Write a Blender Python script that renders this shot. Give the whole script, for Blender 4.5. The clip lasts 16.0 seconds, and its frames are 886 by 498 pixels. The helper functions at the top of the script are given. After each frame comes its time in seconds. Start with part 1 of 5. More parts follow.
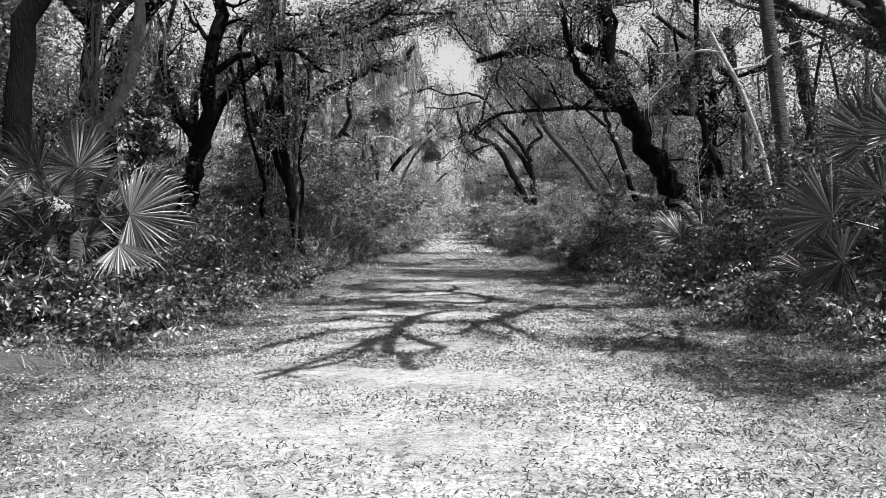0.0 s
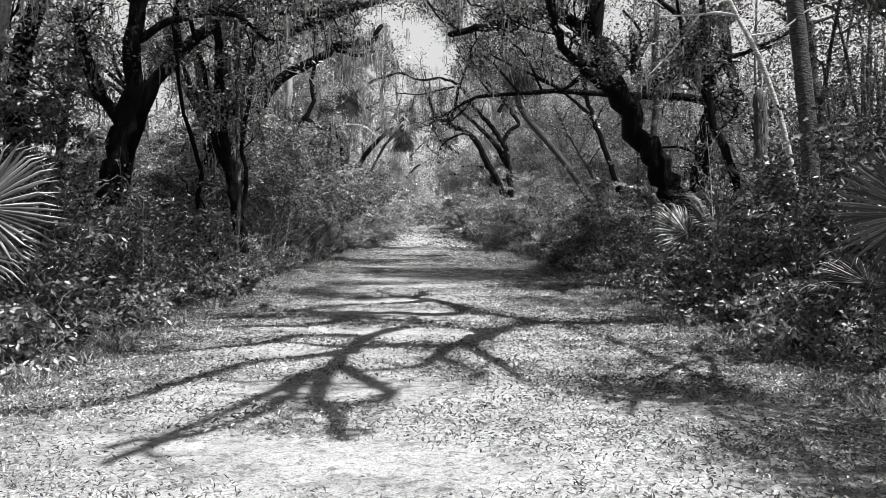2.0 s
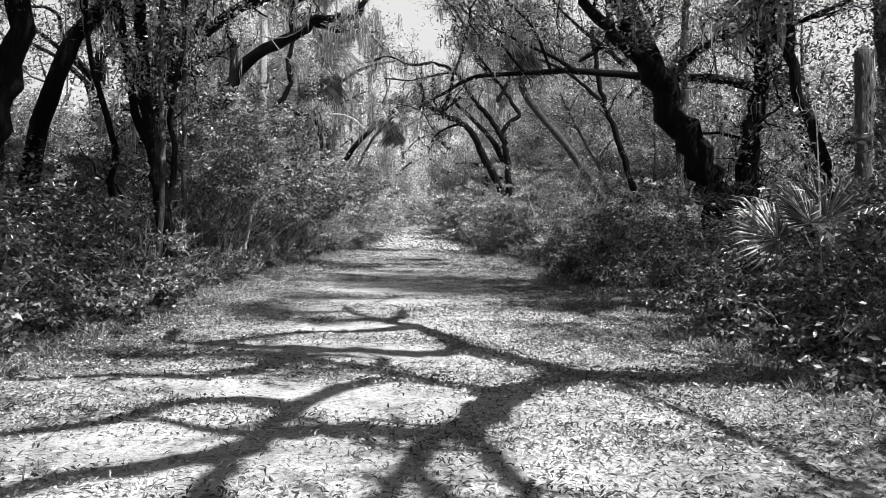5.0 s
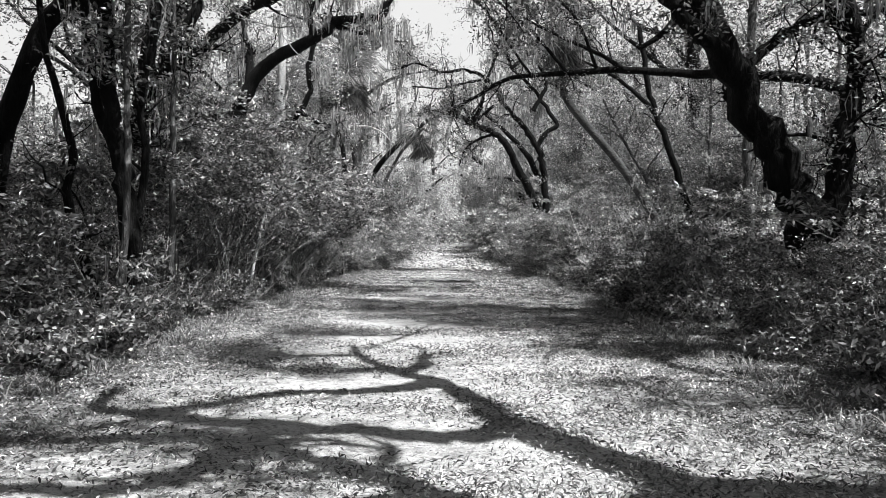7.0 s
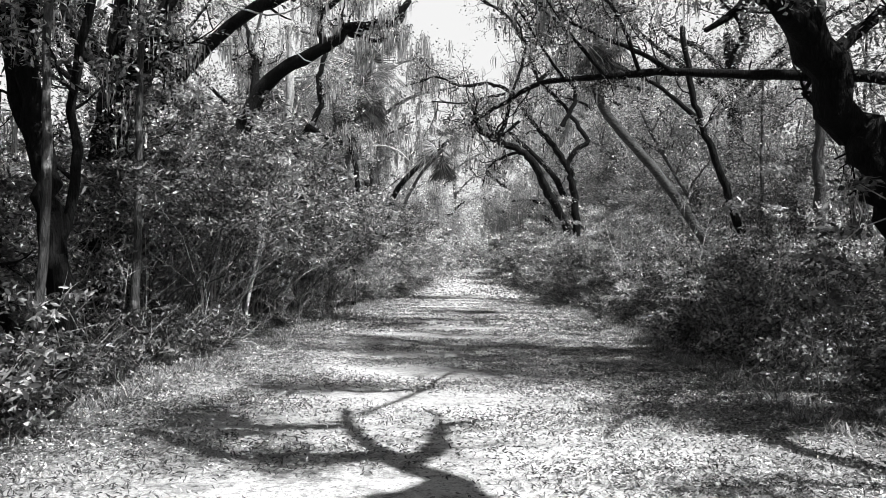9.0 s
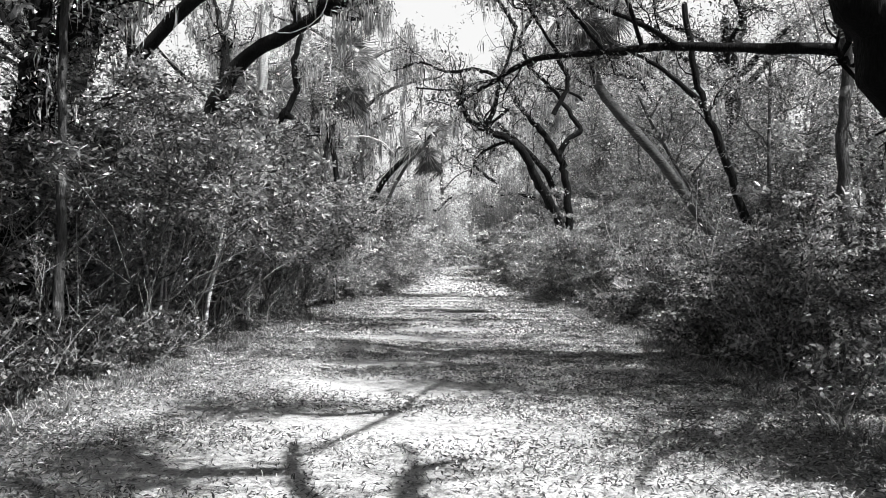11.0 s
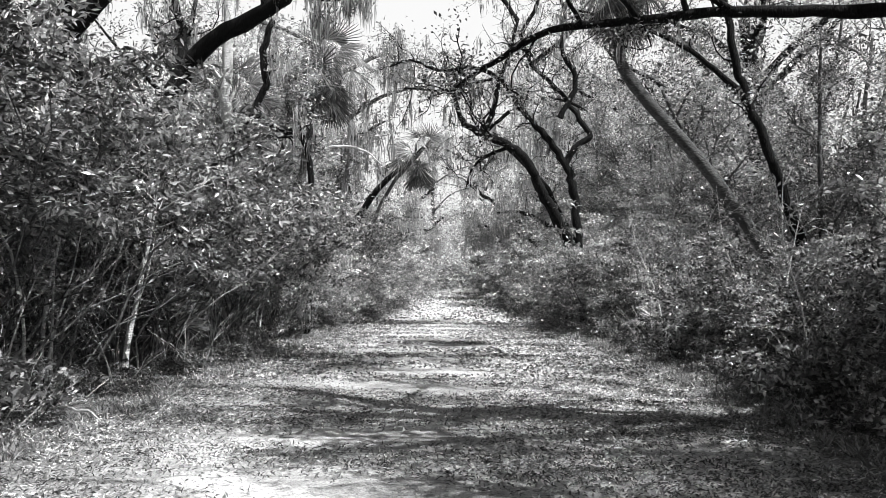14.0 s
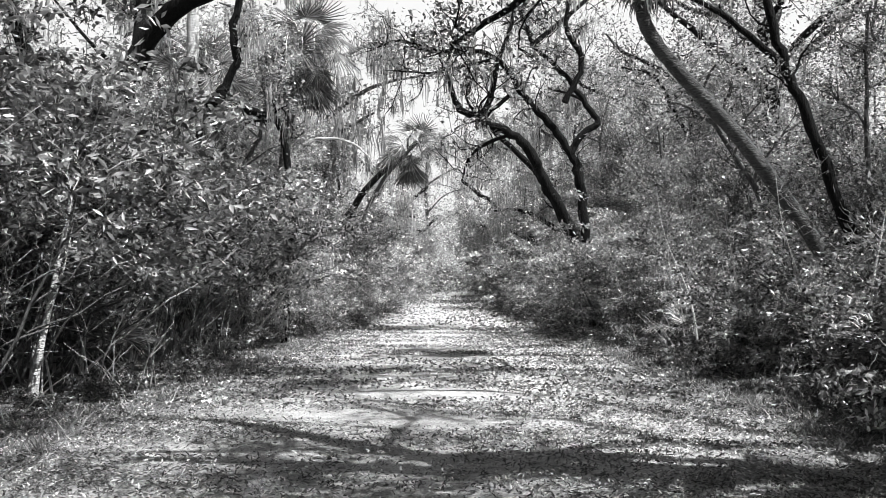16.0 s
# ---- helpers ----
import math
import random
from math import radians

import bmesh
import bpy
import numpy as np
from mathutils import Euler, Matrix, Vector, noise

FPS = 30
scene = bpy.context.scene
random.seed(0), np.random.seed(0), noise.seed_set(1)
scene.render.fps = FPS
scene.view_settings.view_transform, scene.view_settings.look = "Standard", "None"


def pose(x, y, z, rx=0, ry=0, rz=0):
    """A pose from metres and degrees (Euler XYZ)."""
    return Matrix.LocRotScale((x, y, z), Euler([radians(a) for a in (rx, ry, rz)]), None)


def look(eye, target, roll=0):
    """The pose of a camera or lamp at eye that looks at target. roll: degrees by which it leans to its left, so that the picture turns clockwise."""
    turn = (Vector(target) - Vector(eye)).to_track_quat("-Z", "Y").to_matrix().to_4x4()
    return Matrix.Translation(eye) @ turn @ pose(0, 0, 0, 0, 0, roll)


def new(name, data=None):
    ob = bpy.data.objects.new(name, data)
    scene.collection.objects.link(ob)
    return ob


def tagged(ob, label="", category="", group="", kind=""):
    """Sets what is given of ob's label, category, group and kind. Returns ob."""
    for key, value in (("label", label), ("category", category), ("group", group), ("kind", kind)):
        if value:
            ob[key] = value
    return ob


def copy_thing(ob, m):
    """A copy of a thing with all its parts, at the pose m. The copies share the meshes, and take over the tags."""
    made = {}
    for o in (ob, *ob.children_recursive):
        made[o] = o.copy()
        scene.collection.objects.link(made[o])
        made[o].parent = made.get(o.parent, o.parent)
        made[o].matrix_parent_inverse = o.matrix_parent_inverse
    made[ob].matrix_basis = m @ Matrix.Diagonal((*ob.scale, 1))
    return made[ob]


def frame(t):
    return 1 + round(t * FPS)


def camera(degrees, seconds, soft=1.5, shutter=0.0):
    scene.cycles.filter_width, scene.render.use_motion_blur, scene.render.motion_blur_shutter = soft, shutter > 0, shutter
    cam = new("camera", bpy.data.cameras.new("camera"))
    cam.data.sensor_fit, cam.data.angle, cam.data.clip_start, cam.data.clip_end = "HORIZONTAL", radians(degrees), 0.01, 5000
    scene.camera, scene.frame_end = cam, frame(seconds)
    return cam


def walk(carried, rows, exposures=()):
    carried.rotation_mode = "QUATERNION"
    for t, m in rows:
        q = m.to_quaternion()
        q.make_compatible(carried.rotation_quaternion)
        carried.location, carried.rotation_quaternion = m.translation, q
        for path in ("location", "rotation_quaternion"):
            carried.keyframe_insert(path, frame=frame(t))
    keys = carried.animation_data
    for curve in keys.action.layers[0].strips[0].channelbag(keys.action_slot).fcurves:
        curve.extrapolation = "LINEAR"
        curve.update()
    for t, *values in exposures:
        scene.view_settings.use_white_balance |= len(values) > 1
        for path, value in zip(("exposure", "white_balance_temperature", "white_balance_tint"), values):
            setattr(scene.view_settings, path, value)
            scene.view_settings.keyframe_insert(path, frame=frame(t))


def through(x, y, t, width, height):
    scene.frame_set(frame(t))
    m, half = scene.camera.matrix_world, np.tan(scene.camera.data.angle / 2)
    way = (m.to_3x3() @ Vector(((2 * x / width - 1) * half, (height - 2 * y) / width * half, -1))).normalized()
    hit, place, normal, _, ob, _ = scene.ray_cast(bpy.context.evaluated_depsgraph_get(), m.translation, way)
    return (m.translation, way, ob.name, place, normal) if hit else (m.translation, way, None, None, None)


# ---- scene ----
cam = camera(57.7, 16.0, soft=0.75)
PATH = [
    (0, (0.048, 0.04, 1.41), (0.015, 2.04, 1.366), -0.8),
    (0.5, (0.056, 0.723, 1.435), (0.043, 2.723, 1.387), -0.9),
    (1, (0.112, 1.376, 1.458), (0.114, 3.375, 1.404), -0.9),
    (1.5, (0.168, 2.056, 1.474), (0.182, 4.055, 1.414), -0.8),
    (2, (0.218, 2.761, 1.48), (0.247, 4.759, 1.416), -0.7),
    (2.5, (0.242, 3.469, 1.473), (0.29, 5.467, 1.404), -0.4),
    (3, (0.265, 4.194, 1.445), (0.324, 6.192, 1.376), -0.3),
    (3.5, (0.267, 4.899, 1.421), (0.334, 6.897, 1.354), 0.0),
    (4, (0.299, 5.604, 1.409), (0.364, 7.602, 1.344), 0.2),
    (4.2, (0.307, 5.893, 1.412), (0.37, 7.891, 1.347), 0.2),
    (6.3, (0.401, 8.813, 1.443), (0.403, 10.812, 1.404), 0.2),
    (6.5, (0.4, 9.1, 1.45), (0.392, 11.1, 1.416), 0.2),
    (7, (0.379, 9.862, 1.454), (0.351, 11.862, 1.436), 0.2),
    (7.5, (0.394, 10.597, 1.449), (0.344, 12.597, 1.452), 0.2),
    (8, (0.375, 11.294, 1.468), (0.309, 13.293, 1.488), 0.1),
    (8.5, (0.37, 11.956, 1.472), (0.291, 13.954, 1.506), 0.0),
    (9, (0.351, 12.639, 1.487), (0.267, 14.637, 1.532), -0.0),
    (9.2, (0.343, 12.896, 1.5), (0.262, 14.894, 1.547), -0.2),
    (11.3, (0.373, 14.842, 1.43), (0.321, 16.841, 1.464), -0.2),
    (11.5, (0.387, 15.071, 1.433), (0.332, 17.07, 1.461), -0.3),
    (12, (0.375, 15.738, 1.439), (0.32, 17.737, 1.46), -0.3),
    (12.5, (0.333, 16.42, 1.417), (0.281, 18.419, 1.451), -0.4),
    (13, (0.284, 17.063, 1.412), (0.238, 19.061, 1.474), -0.3),
    (13.5, (0.252, 17.712, 1.409), (0.213, 19.709, 1.507), -0.3),
    (14, (0.212, 18.437, 1.425), (0.181, 20.434, 1.521), -0.3),
    (14.5, (0.198, 19.165, 1.409), (0.175, 21.164, 1.47), -0.3),
    (15, (0.182, 19.828, 1.388), (0.163, 21.827, 1.442), -0.3),
    (15.5, (0.18, 20.466, 1.384), (0.163, 22.465, 1.46), -0.5),
    (16, (0.163, 21.12, 1.389), (0.147, 23.117, 1.493), -0.7),
]
walk(cam, [(t, look(eye, target, roll)) for t, eye, target, roll in PATH],
     exposures=[(0, 0.28), (4, 0.38), (7, 0.52), (12, 0.66), (16, 0.68)])

# ---- light: high sun from the right of the track, a clear white sky ----
SHX, SHY = -0.5, 0.36          # how far a shadow falls along x and y for each metre of height
sun_way = Vector((SHX, SHY, -1.0)).normalized()
sun = new("sun", bpy.data.lights.new("sun", "SUN"))
sun.data.energy, sun.data.angle, sun.data.color = 5.0, radians(0.53), (1.0, 1.0, 1.0)
sun.rotation_mode = "QUATERNION"
sun.rotation_quaternion = sun_way.to_track_quat("-Z", "Y")
world = bpy.data.worlds.new("world")
scene.world = world
world.use_nodes = True
wt = world.node_tree
sky = wt.nodes.new("ShaderNodeTexSky")
sky.sky_type, sky.sun_disc = "NISHITA", False
sky.sun_elevation = math.asin(-sun_way.z)
sky.dust_density, sky.air_density, sky.ozone_density = 1.0, 0.8, 0.5
sky.sun_rotation = math.atan2(-sun_way.x, -sun_way.y)
grey = wt.nodes.new("ShaderNodeRGBToBW")
wt.links.new(sky.outputs[0], grey.inputs[0])
wt.links.new(grey.outputs[0], wt.nodes["Background"].inputs[0])
wt.nodes["Background"].inputs[1].default_value = 0.05


# ---- materials (all in greys: the place is seen in black and white) ----
def node_mat(name, rough=0.8):
    m = bpy.data.materials.new(name)
    m.use_nodes = True
    nt = m.node_tree
    b = nt.nodes["Principled BSDF"]
    b.inputs["Roughness"].default_value = rough
    return m, nt, b


def ramp(nt, fac, stops):
    r = nt.nodes.new("ShaderNodeValToRGB")
    while len(r.color_ramp.elements) < len(stops):
        r.color_ramp.elements.new(0.5)
    for e, (p, v) in zip(r.color_ramp.elements, stops):
        e.position, e.color = p, (v, v, v, 1)
    nt.links.new(fac, r.inputs[0])
    return r.outputs[0]


def tex_noise(nt, scale, detail=5.0, stretch=(1, 1, 1), coords="Object", distort=0.0):
    c = nt.nodes.new("ShaderNodeTexCoord")
    mp = nt.nodes.new("ShaderNodeMapping")
    mp.inputs["Scale"].default_value = stretch
    n = nt.nodes.new("ShaderNodeTexNoise")
    n.inputs["Scale"].default_value, n.inputs["Detail"].default_value = scale, detail
    n.inputs["Distortion"].default_value = distort
    nt.links.new(c.outputs[coords], mp.inputs[0])
    nt.links.new(mp.outputs[0], n.inputs["Vector"])
    return n.outputs["Fac"]


def blend(nt, fac, a, b, mode="MIX"):
    m = nt.nodes.new("ShaderNodeMix")
    m.data_type, m.blend_type = "RGBA", mode
    if isinstance(fac, float):
        m.inputs[0].default_value = fac
    else:
        nt.links.new(fac, m.inputs[0])
    for s, v in ((6, a), (7, b)):
        if isinstance(v, float):
            m.inputs[s].default_value = (v, v, v, 1)
        else:
            nt.links.new(v, m.inputs[s])
    return m.outputs[2]


def bump(nt, b, fac, strength, distance):
    n = nt.nodes.new("ShaderNodeBump")
    n.inputs["Strength"].default_value, n.inputs["Distance"].default_value = strength, distance
    nt.links.new(fac, n.inputs["Height"])
    nt.links.new(n.outputs[0], b.inputs["Normal"])


def bark(name, dark, light, stretch=(6, 6, 1.2), patch=0.0, patch_value=0.5):
    m, nt, b = node_mat(name, 0.9)
    grain = tex_noise(nt, 5.0, 8.0, stretch, distort=0.6)
    wide = tex_noise(nt, 1.6, 4.0)
    col = blend(nt, wide, ramp(nt, grain, [(0.3, dark), (0.7, light)]), dark * 0.8, "MIX")
    if patch:
        lich = ramp(nt, tex_noise(nt, 3.1, 6.0), [(1 - patch - 0.03, 0.0), (1 - patch + 0.05, 1.0)])
        col = blend(nt, lich, col, patch_value)
    nt.links.new(col, b.inputs["Base Color"])
    b.inputs["Specular IOR Level"].default_value = 0.2
    bump(nt, b, grain, 1.0, 0.06)
    return m


def leaf(name, low, high, through=0.3, gloss=0.3, patchy=1.7, bladed=False):
    """A leaf's surface, each leaf of its own tone; on a bladed frond the tone goes by the blade, one half shaded in
    colour.
    """
    m, nt, b = node_mat(name, gloss)
    if bladed:
        g = nt.nodes.new("ShaderNodeAttribute")
        g.attribute_name = "blade_tone_shade"
        pick = g.outputs["Fac"]
    else:
        pick = nt.nodes.new("ShaderNodeNewGeometry").outputs["Random Per Island"]
    oi = nt.nodes.new("ShaderNodeObjectInfo")
    col = ramp(nt, pick, [(0.0, low), (0.5, low * 0.82 + high * 0.18), (1.0, high)])
    tone = ramp(nt, oi.outputs["Random"], [(0.0, 0.75), (1.0, 1.25)])
    col = blend(nt, 1.0, col, tone, "MULTIPLY")
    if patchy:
        # broad noise puts sunlit and shaded clumps into the leaf colour
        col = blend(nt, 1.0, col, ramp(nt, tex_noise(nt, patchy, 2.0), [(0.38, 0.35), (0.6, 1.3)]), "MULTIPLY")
    nt.links.new(col, b.inputs["Base Color"])
    b.inputs["Specular IOR Level"].default_value = 0.6
    tr = nt.nodes.new("ShaderNodeBsdfTranslucent")
    nt.links.new(col, tr.inputs[0])
    mx = nt.nodes.new("ShaderNodeMixShader")
    mx.inputs[0].default_value = through
    nt.links.new(b.outputs[0], mx.inputs[1])
    nt.links.new(tr.outputs[0], mx.inputs[2])
    nt.links.new(mx.outputs[0], nt.nodes["Material Output"].inputs[0])
    return m


# oak bark near black: the trunks' shaded silhouettes are put into its colour
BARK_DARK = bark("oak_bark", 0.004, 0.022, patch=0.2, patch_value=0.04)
BARK_MID = bark("grey_bark", 0.05, 0.2, patch=0.4, patch_value=0.3)
BARK_GREY = bark("lichened_bark", 0.2, 0.5, (3, 3, 2), patch=0.3, patch_value=0.6)
BARK_PALE = bark("pale_bark", 0.6, 0.9, (2, 2, 6), patch=0.15, patch_value=0.35)
BARK_PALM = bark("palm_bark", 0.05, 0.26, (2.5, 2.5, 7), patch=0.42, patch_value=0.09)
TWIG = bark("twig_bark", 0.08, 0.26)
TWIG_PALE = bark("bleached_twig", 0.4, 0.7)
# darker and lighter copies of one leaf stand in for shaded and sunlit bushes
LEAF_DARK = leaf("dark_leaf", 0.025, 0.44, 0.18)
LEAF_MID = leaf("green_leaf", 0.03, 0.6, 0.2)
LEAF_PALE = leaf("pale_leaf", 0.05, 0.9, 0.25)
LEAF_SUNLIT = leaf("sunlit_leaf", 0.25, 1.0, 0.4, patchy=1.2)
# paler still: distance haze and sun are put into this leaf colour
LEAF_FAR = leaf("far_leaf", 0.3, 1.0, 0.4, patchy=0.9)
FROND = leaf("palm_frond", 0.04, 0.85, 0.2, 0.3, 0, True)
FROND_DRY = leaf("dry_frond", 0.05, 0.22, 0.2, 0.7, 0, True)
MOSS = leaf("hanging_moss", 0.25, 0.75, 0.4, 0.9, 0)
LITTER = leaf("dry_litter_leaf", 0.1, 1.0, 0.1, 0.8, 3.0)
GRASS = leaf("grass_blade", 0.12, 0.6, 0.3, 0.6, 0)


def ground_mat():
    m, nt, b = node_mat("leaf_strewn_sand", 0.95)
    c = nt.nodes.new("ShaderNodeTexCoord")
    sx = nt.nodes.new("ShaderNodeSeparateXYZ")
    nt.links.new(c.outputs["Object"], sx.inputs[0])
    ab = nt.nodes.new("ShaderNodeMath")
    ab.operation = "ABSOLUTE"
    nt.links.new(sx.outputs[0], ab.inputs[0])
    wob = nt.nodes.new("ShaderNodeMath")
    wob.operation = "MULTIPLY_ADD"
    nt.links.new(tex_noise(nt, 0.5, 5.0), wob.inputs[0])
    wob.inputs[1].default_value = 2.4
    nt.links.new(ab.outputs[0], wob.inputs[2])
    sc = nt.nodes.new("ShaderNodeMath")
    sc.operation = "DIVIDE"
    sc.inputs[1].default_value = 10.0
    nt.links.new(wob.outputs[0], sc.inputs[0])
    side = ramp(nt, sc.outputs[0], [(0.3, 0.0), (0.45, 0.35), (0.57, 1.0)])
    fine = tex_noise(nt, 34.0, 6.0, distort=1.2)
    coarse = tex_noise(nt, 9.0, 5.0, distort=0.8)
    patches = tex_noise(nt, 1.3, 4.0)
    sand = ramp(nt, fine, [(0.28, 0.14), (0.42, 0.6), (0.58, 0.8)])
    soil = ramp(nt, fine, [(0.3, 0.04), (0.55, 0.16), (0.75, 0.42)])
    fac = blend(nt, 0.45, side, ramp(nt, patches, [(0.35, 0.0), (0.7, 1.0)]), "ADD")
    fac = blend(nt, side, fac, 1.0)
    col = blend(nt, fac, sand, soil)
    col = blend(nt, 0.35, col, ramp(nt, coarse, [(0.3, 0.55), (0.6, 1.0)]), "MULTIPLY")
    drift = ramp(nt, tex_noise(nt, 2.2, 6.0, (1, 1.2, 1), distort=0.7), [(0.32, 0.6), (0.46, 1.0)])
    flecks = ramp(nt, tex_noise(nt, 11.0, 5.0, distort=0.8), [(0.36, 0.45), (0.45, 1.0)])
    col = blend(nt, 0.85, col, blend(nt, 1.0, drift, flecks, "MULTIPLY"), "MULTIPLY")
    nt.links.new(col, b.inputs["Base Color"])
    bump(nt, b, blend(nt, 0.6, fine, coarse), 0.9, 0.06)
    return m


GROUND = ground_mat()


def haze_mat():
    m = bpy.data.materials.new("bright_haze")
    m.use_nodes = True
    nt = m.node_tree
    nt.nodes.clear()
    e = nt.nodes.new("ShaderNodeEmission")
    e.inputs[0].default_value, e.inputs[1].default_value = (1, 1, 1, 1), 0.6
    o = nt.nodes.new("ShaderNodeOutputMaterial")
    nt.links.new(e.outputs[0], o.inputs[0])
    return m


HAZE = haze_mat()


# ---- building tools ----
class Geo:
    """Gathers vertices and faces of one mesh."""

    def __init__(self):
        self.v, self.f, self.n = [], [], 0

    def add(self, verts, faces):
        verts = np.asarray(verts, float).reshape(-1, 3)
        self.v.append(verts)
        self.f.append(np.asarray(faces, int) + self.n)
        self.n += len(verts)

    def mesh(self, name, mat, smooth=False):
        me = bpy.data.meshes.new(name)
        v = np.concatenate(self.v) if self.v else np.zeros((0, 3))
        quads = [f for f in self.f if f.ndim == 2 and f.shape[1] == 4]
        tris = [f for f in self.f if f.ndim == 2 and f.shape[1] == 3]
        q = np.concatenate(quads) if quads else np.zeros((0, 4), int)
        t = np.concatenate(tris) if tris else np.zeros((0, 3), int)
        me.vertices.add(len(v))
        me.vertices.foreach_set("co", v.ravel())
        me.loops.add(q.size + t.size)
        me.loops.foreach_set("vertex_index", np.concatenate([q.ravel(), t.ravel()]).astype(np.int32))
        me.polygons.add(len(q) + len(t))
        me.polygons.foreach_set("loop_start", np.concatenate([np.arange(len(q)) * 4, q.size + np.arange(len(t)) * 3]).astype(np.int32))
        if smooth:
            me.polygons.foreach_set("use_smooth", np.ones(len(q) + len(t), bool))
        me.update(calc_edges=True)
        me.materials.append(mat)
        return me


def part(name, geo, mat, parent, label="", smooth=False):
    ob = new(name, geo if isinstance(geo, bpy.types.Mesh) else geo.mesh(name, mat, smooth))
    ob.parent = parent
    return tagged(ob, label) if label else ob


def thing(name, label, category, group="", kind="", at=(0, 0, 0)):
    ob = new(name)
    ob.empty_display_size = 0.1
    ob.location = at
    return tagged(ob, label, category, group, kind)


def smooth_path(pts, per=4):
    """A rounded line through the points."""
    p = np.asarray(pts, float)
    if len(p) < 3:
        return np.array([p[0] + (p[-1] - p[0]) * s for s in np.linspace(0, 1, per + 1)])
    ext = np.vstack([2 * p[0] - p[1], p, 2 * p[-1] - p[-2]])
    out = []
    for i in range(1, len(ext) - 2):
        a, b, c, d = ext[i - 1:i + 3]
        for s in np.arange(per) / per:
            out.append(0.5 * (2 * b + (c - a) * s + (2 * a - 5 * b + 4 * c - d) * s * s + (3 * b - a - 3 * c + d) * s ** 3))
    out.append(p[-1])
    return np.array(out)


def tube(geo, pts, r0, r1, seg=7, rng=None, rough=0.0, flare=0.0):
    """A tapered, uneven round limb along the points."""
    p = np.asarray(pts, float)
    n = len(p)
    d = np.gradient(p, axis=0)
    d /= np.linalg.norm(d, axis=1)[:, None] + 1e-9
    ref = np.array([1.0, 0.13, 0.07])
    if abs(d.mean(0)[0]) > 0.8:
        ref = np.array([0.1, 1.0, 0.2])
    a = np.cross(d, ref)
    a /= np.linalg.norm(a, axis=1)[:, None] + 1e-9
    b = np.cross(d, a)
    s = np.linspace(0, 1, n)
    r = r0 + (r1 - r0) * s ** 0.85
    if flare:
        r = r * (1 + flare * np.exp(-s * n * 0.7))
    ang = np.arange(seg) / seg * 2 * np.pi
    rad = r[:, None] * np.ones(seg)
    if rough and rng is not None:
        rad = rad * (1 + rough * rng.normal(size=(n, seg)))
    ring = p[:, None] + rad[..., None] * (np.cos(ang)[None, :, None] * a[:, None] + np.sin(ang)[None, :, None] * b[:, None])
    i, k = np.meshgrid(np.arange(n - 1), np.arange(seg), indexing="ij")
    k2 = (k + 1) % seg
    f = np.stack([i * seg + k, i * seg + k2, (i + 1) * seg + k2, (i + 1) * seg + k], -1).reshape(-1, 4)
    geo.add(np.vstack([ring.reshape(-1, 3), p[-1:] + d[-1:] * r[-1]]), f)
    last = (n - 1) * seg
    geo.f.append(np.array([[last + q, last + (q + 1) % seg, n * seg] for q in range(seg)]) + geo.n - n * seg - 1)


def unit(v):
    v = np.asarray(v, float)
    return v / (np.linalg.norm(v, axis=-1, keepdims=True) + 1e-9)


def leaves(geo, rng, centres, length, width, up=0.6, along=None, fold=0.15, simple=False):
    """Pointed leaves at the given places: folded along the middle, or simple blades for distant crowns."""
    c = np.asarray(centres, float)
    n = len(c)
    if n == 0:
        return
    nor = unit(rng.normal(size=(n, 3)) + np.array([0, 0, up]))
    d = rng.normal(size=(n, 3)) if along is None else along + 0.5 * rng.normal(size=(n, 3))
    d = unit(d - nor * (d * nor).sum(1)[:, None])
    s = np.cross(nor, d)
    L = (length * rng.uniform(0.6, 1.35, n))[:, None]
    w = (width * rng.uniform(0.7, 1.3, n))[:, None]
    if simple:
        v = np.stack([c - d * L * 0.3 - s * w * 0.6, c - d * L * 0.3 + s * w * 0.6, c + d * L * 0.6], 1)
        geo.add(v.reshape(-1, 3), np.arange(n)[:, None] * 3 + np.array([0, 1, 2]))
        return
    v = np.stack([c - d * L * 0.5, c + s * w * 0.5 + nor * w * fold - d * L * 0.05, c + d * L * 0.5, c - s * w * 0.5 + nor * w * fold - d * L * 0.05], 1)
    base = np.arange(n)[:, None] * 4
    geo.add(v.reshape(-1, 3), np.vstack([base + np.array([0, 1, 2]), base + np.array([0, 2, 3])]))


def strands(geo, rng, tops, length, width=0.011):
    """Hanging wisps of moss: tapering, swaying ribbons, each crossed by a second."""
    t = np.asarray(tops, float)
    n = len(t)
    if n == 0:
        return
    L = length * rng.uniform(0.35, 1.4, n)
    for _ in range(2):
        th = rng.uniform(0, np.pi, n)
        s = np.stack([np.cos(th), np.sin(th), np.zeros(n)], 1) * width * rng.uniform(0.5, 1.5, (n, 1))
        sway = rng.normal(size=(n, 3)) * np.array([0.08, 0.08, 0.0]) * L[:, None]
        dn = np.stack([np.zeros(n), np.zeros(n), -L], 1)
        v = np.stack([t - s * 0.5, t + s * 0.5, t + dn * 0.45 + sway + s, t + dn * 0.45 + sway - s, t + dn + sway * 0.4], 1)
        b = np.arange(n)[:, None] * 5
        geo.add(v.reshape(-1, 3), np.vstack([b + np.array([0, 1, 2]), b + np.array([0, 2, 3]), b + np.array([3, 2, 4])]))


def crooked(rng, start, way, length, steps=6, bend=0.35, lift=0.05):
    """A wandering branch line."""
    p, d = [np.asarray(start, float)], unit(way)
    for _ in range(steps):
        d = unit(d + bend * rng.normal(size=3) + np.array([0, 0, lift]))
        p.append(p[-1] + d * length / steps)
    return np.array(p)


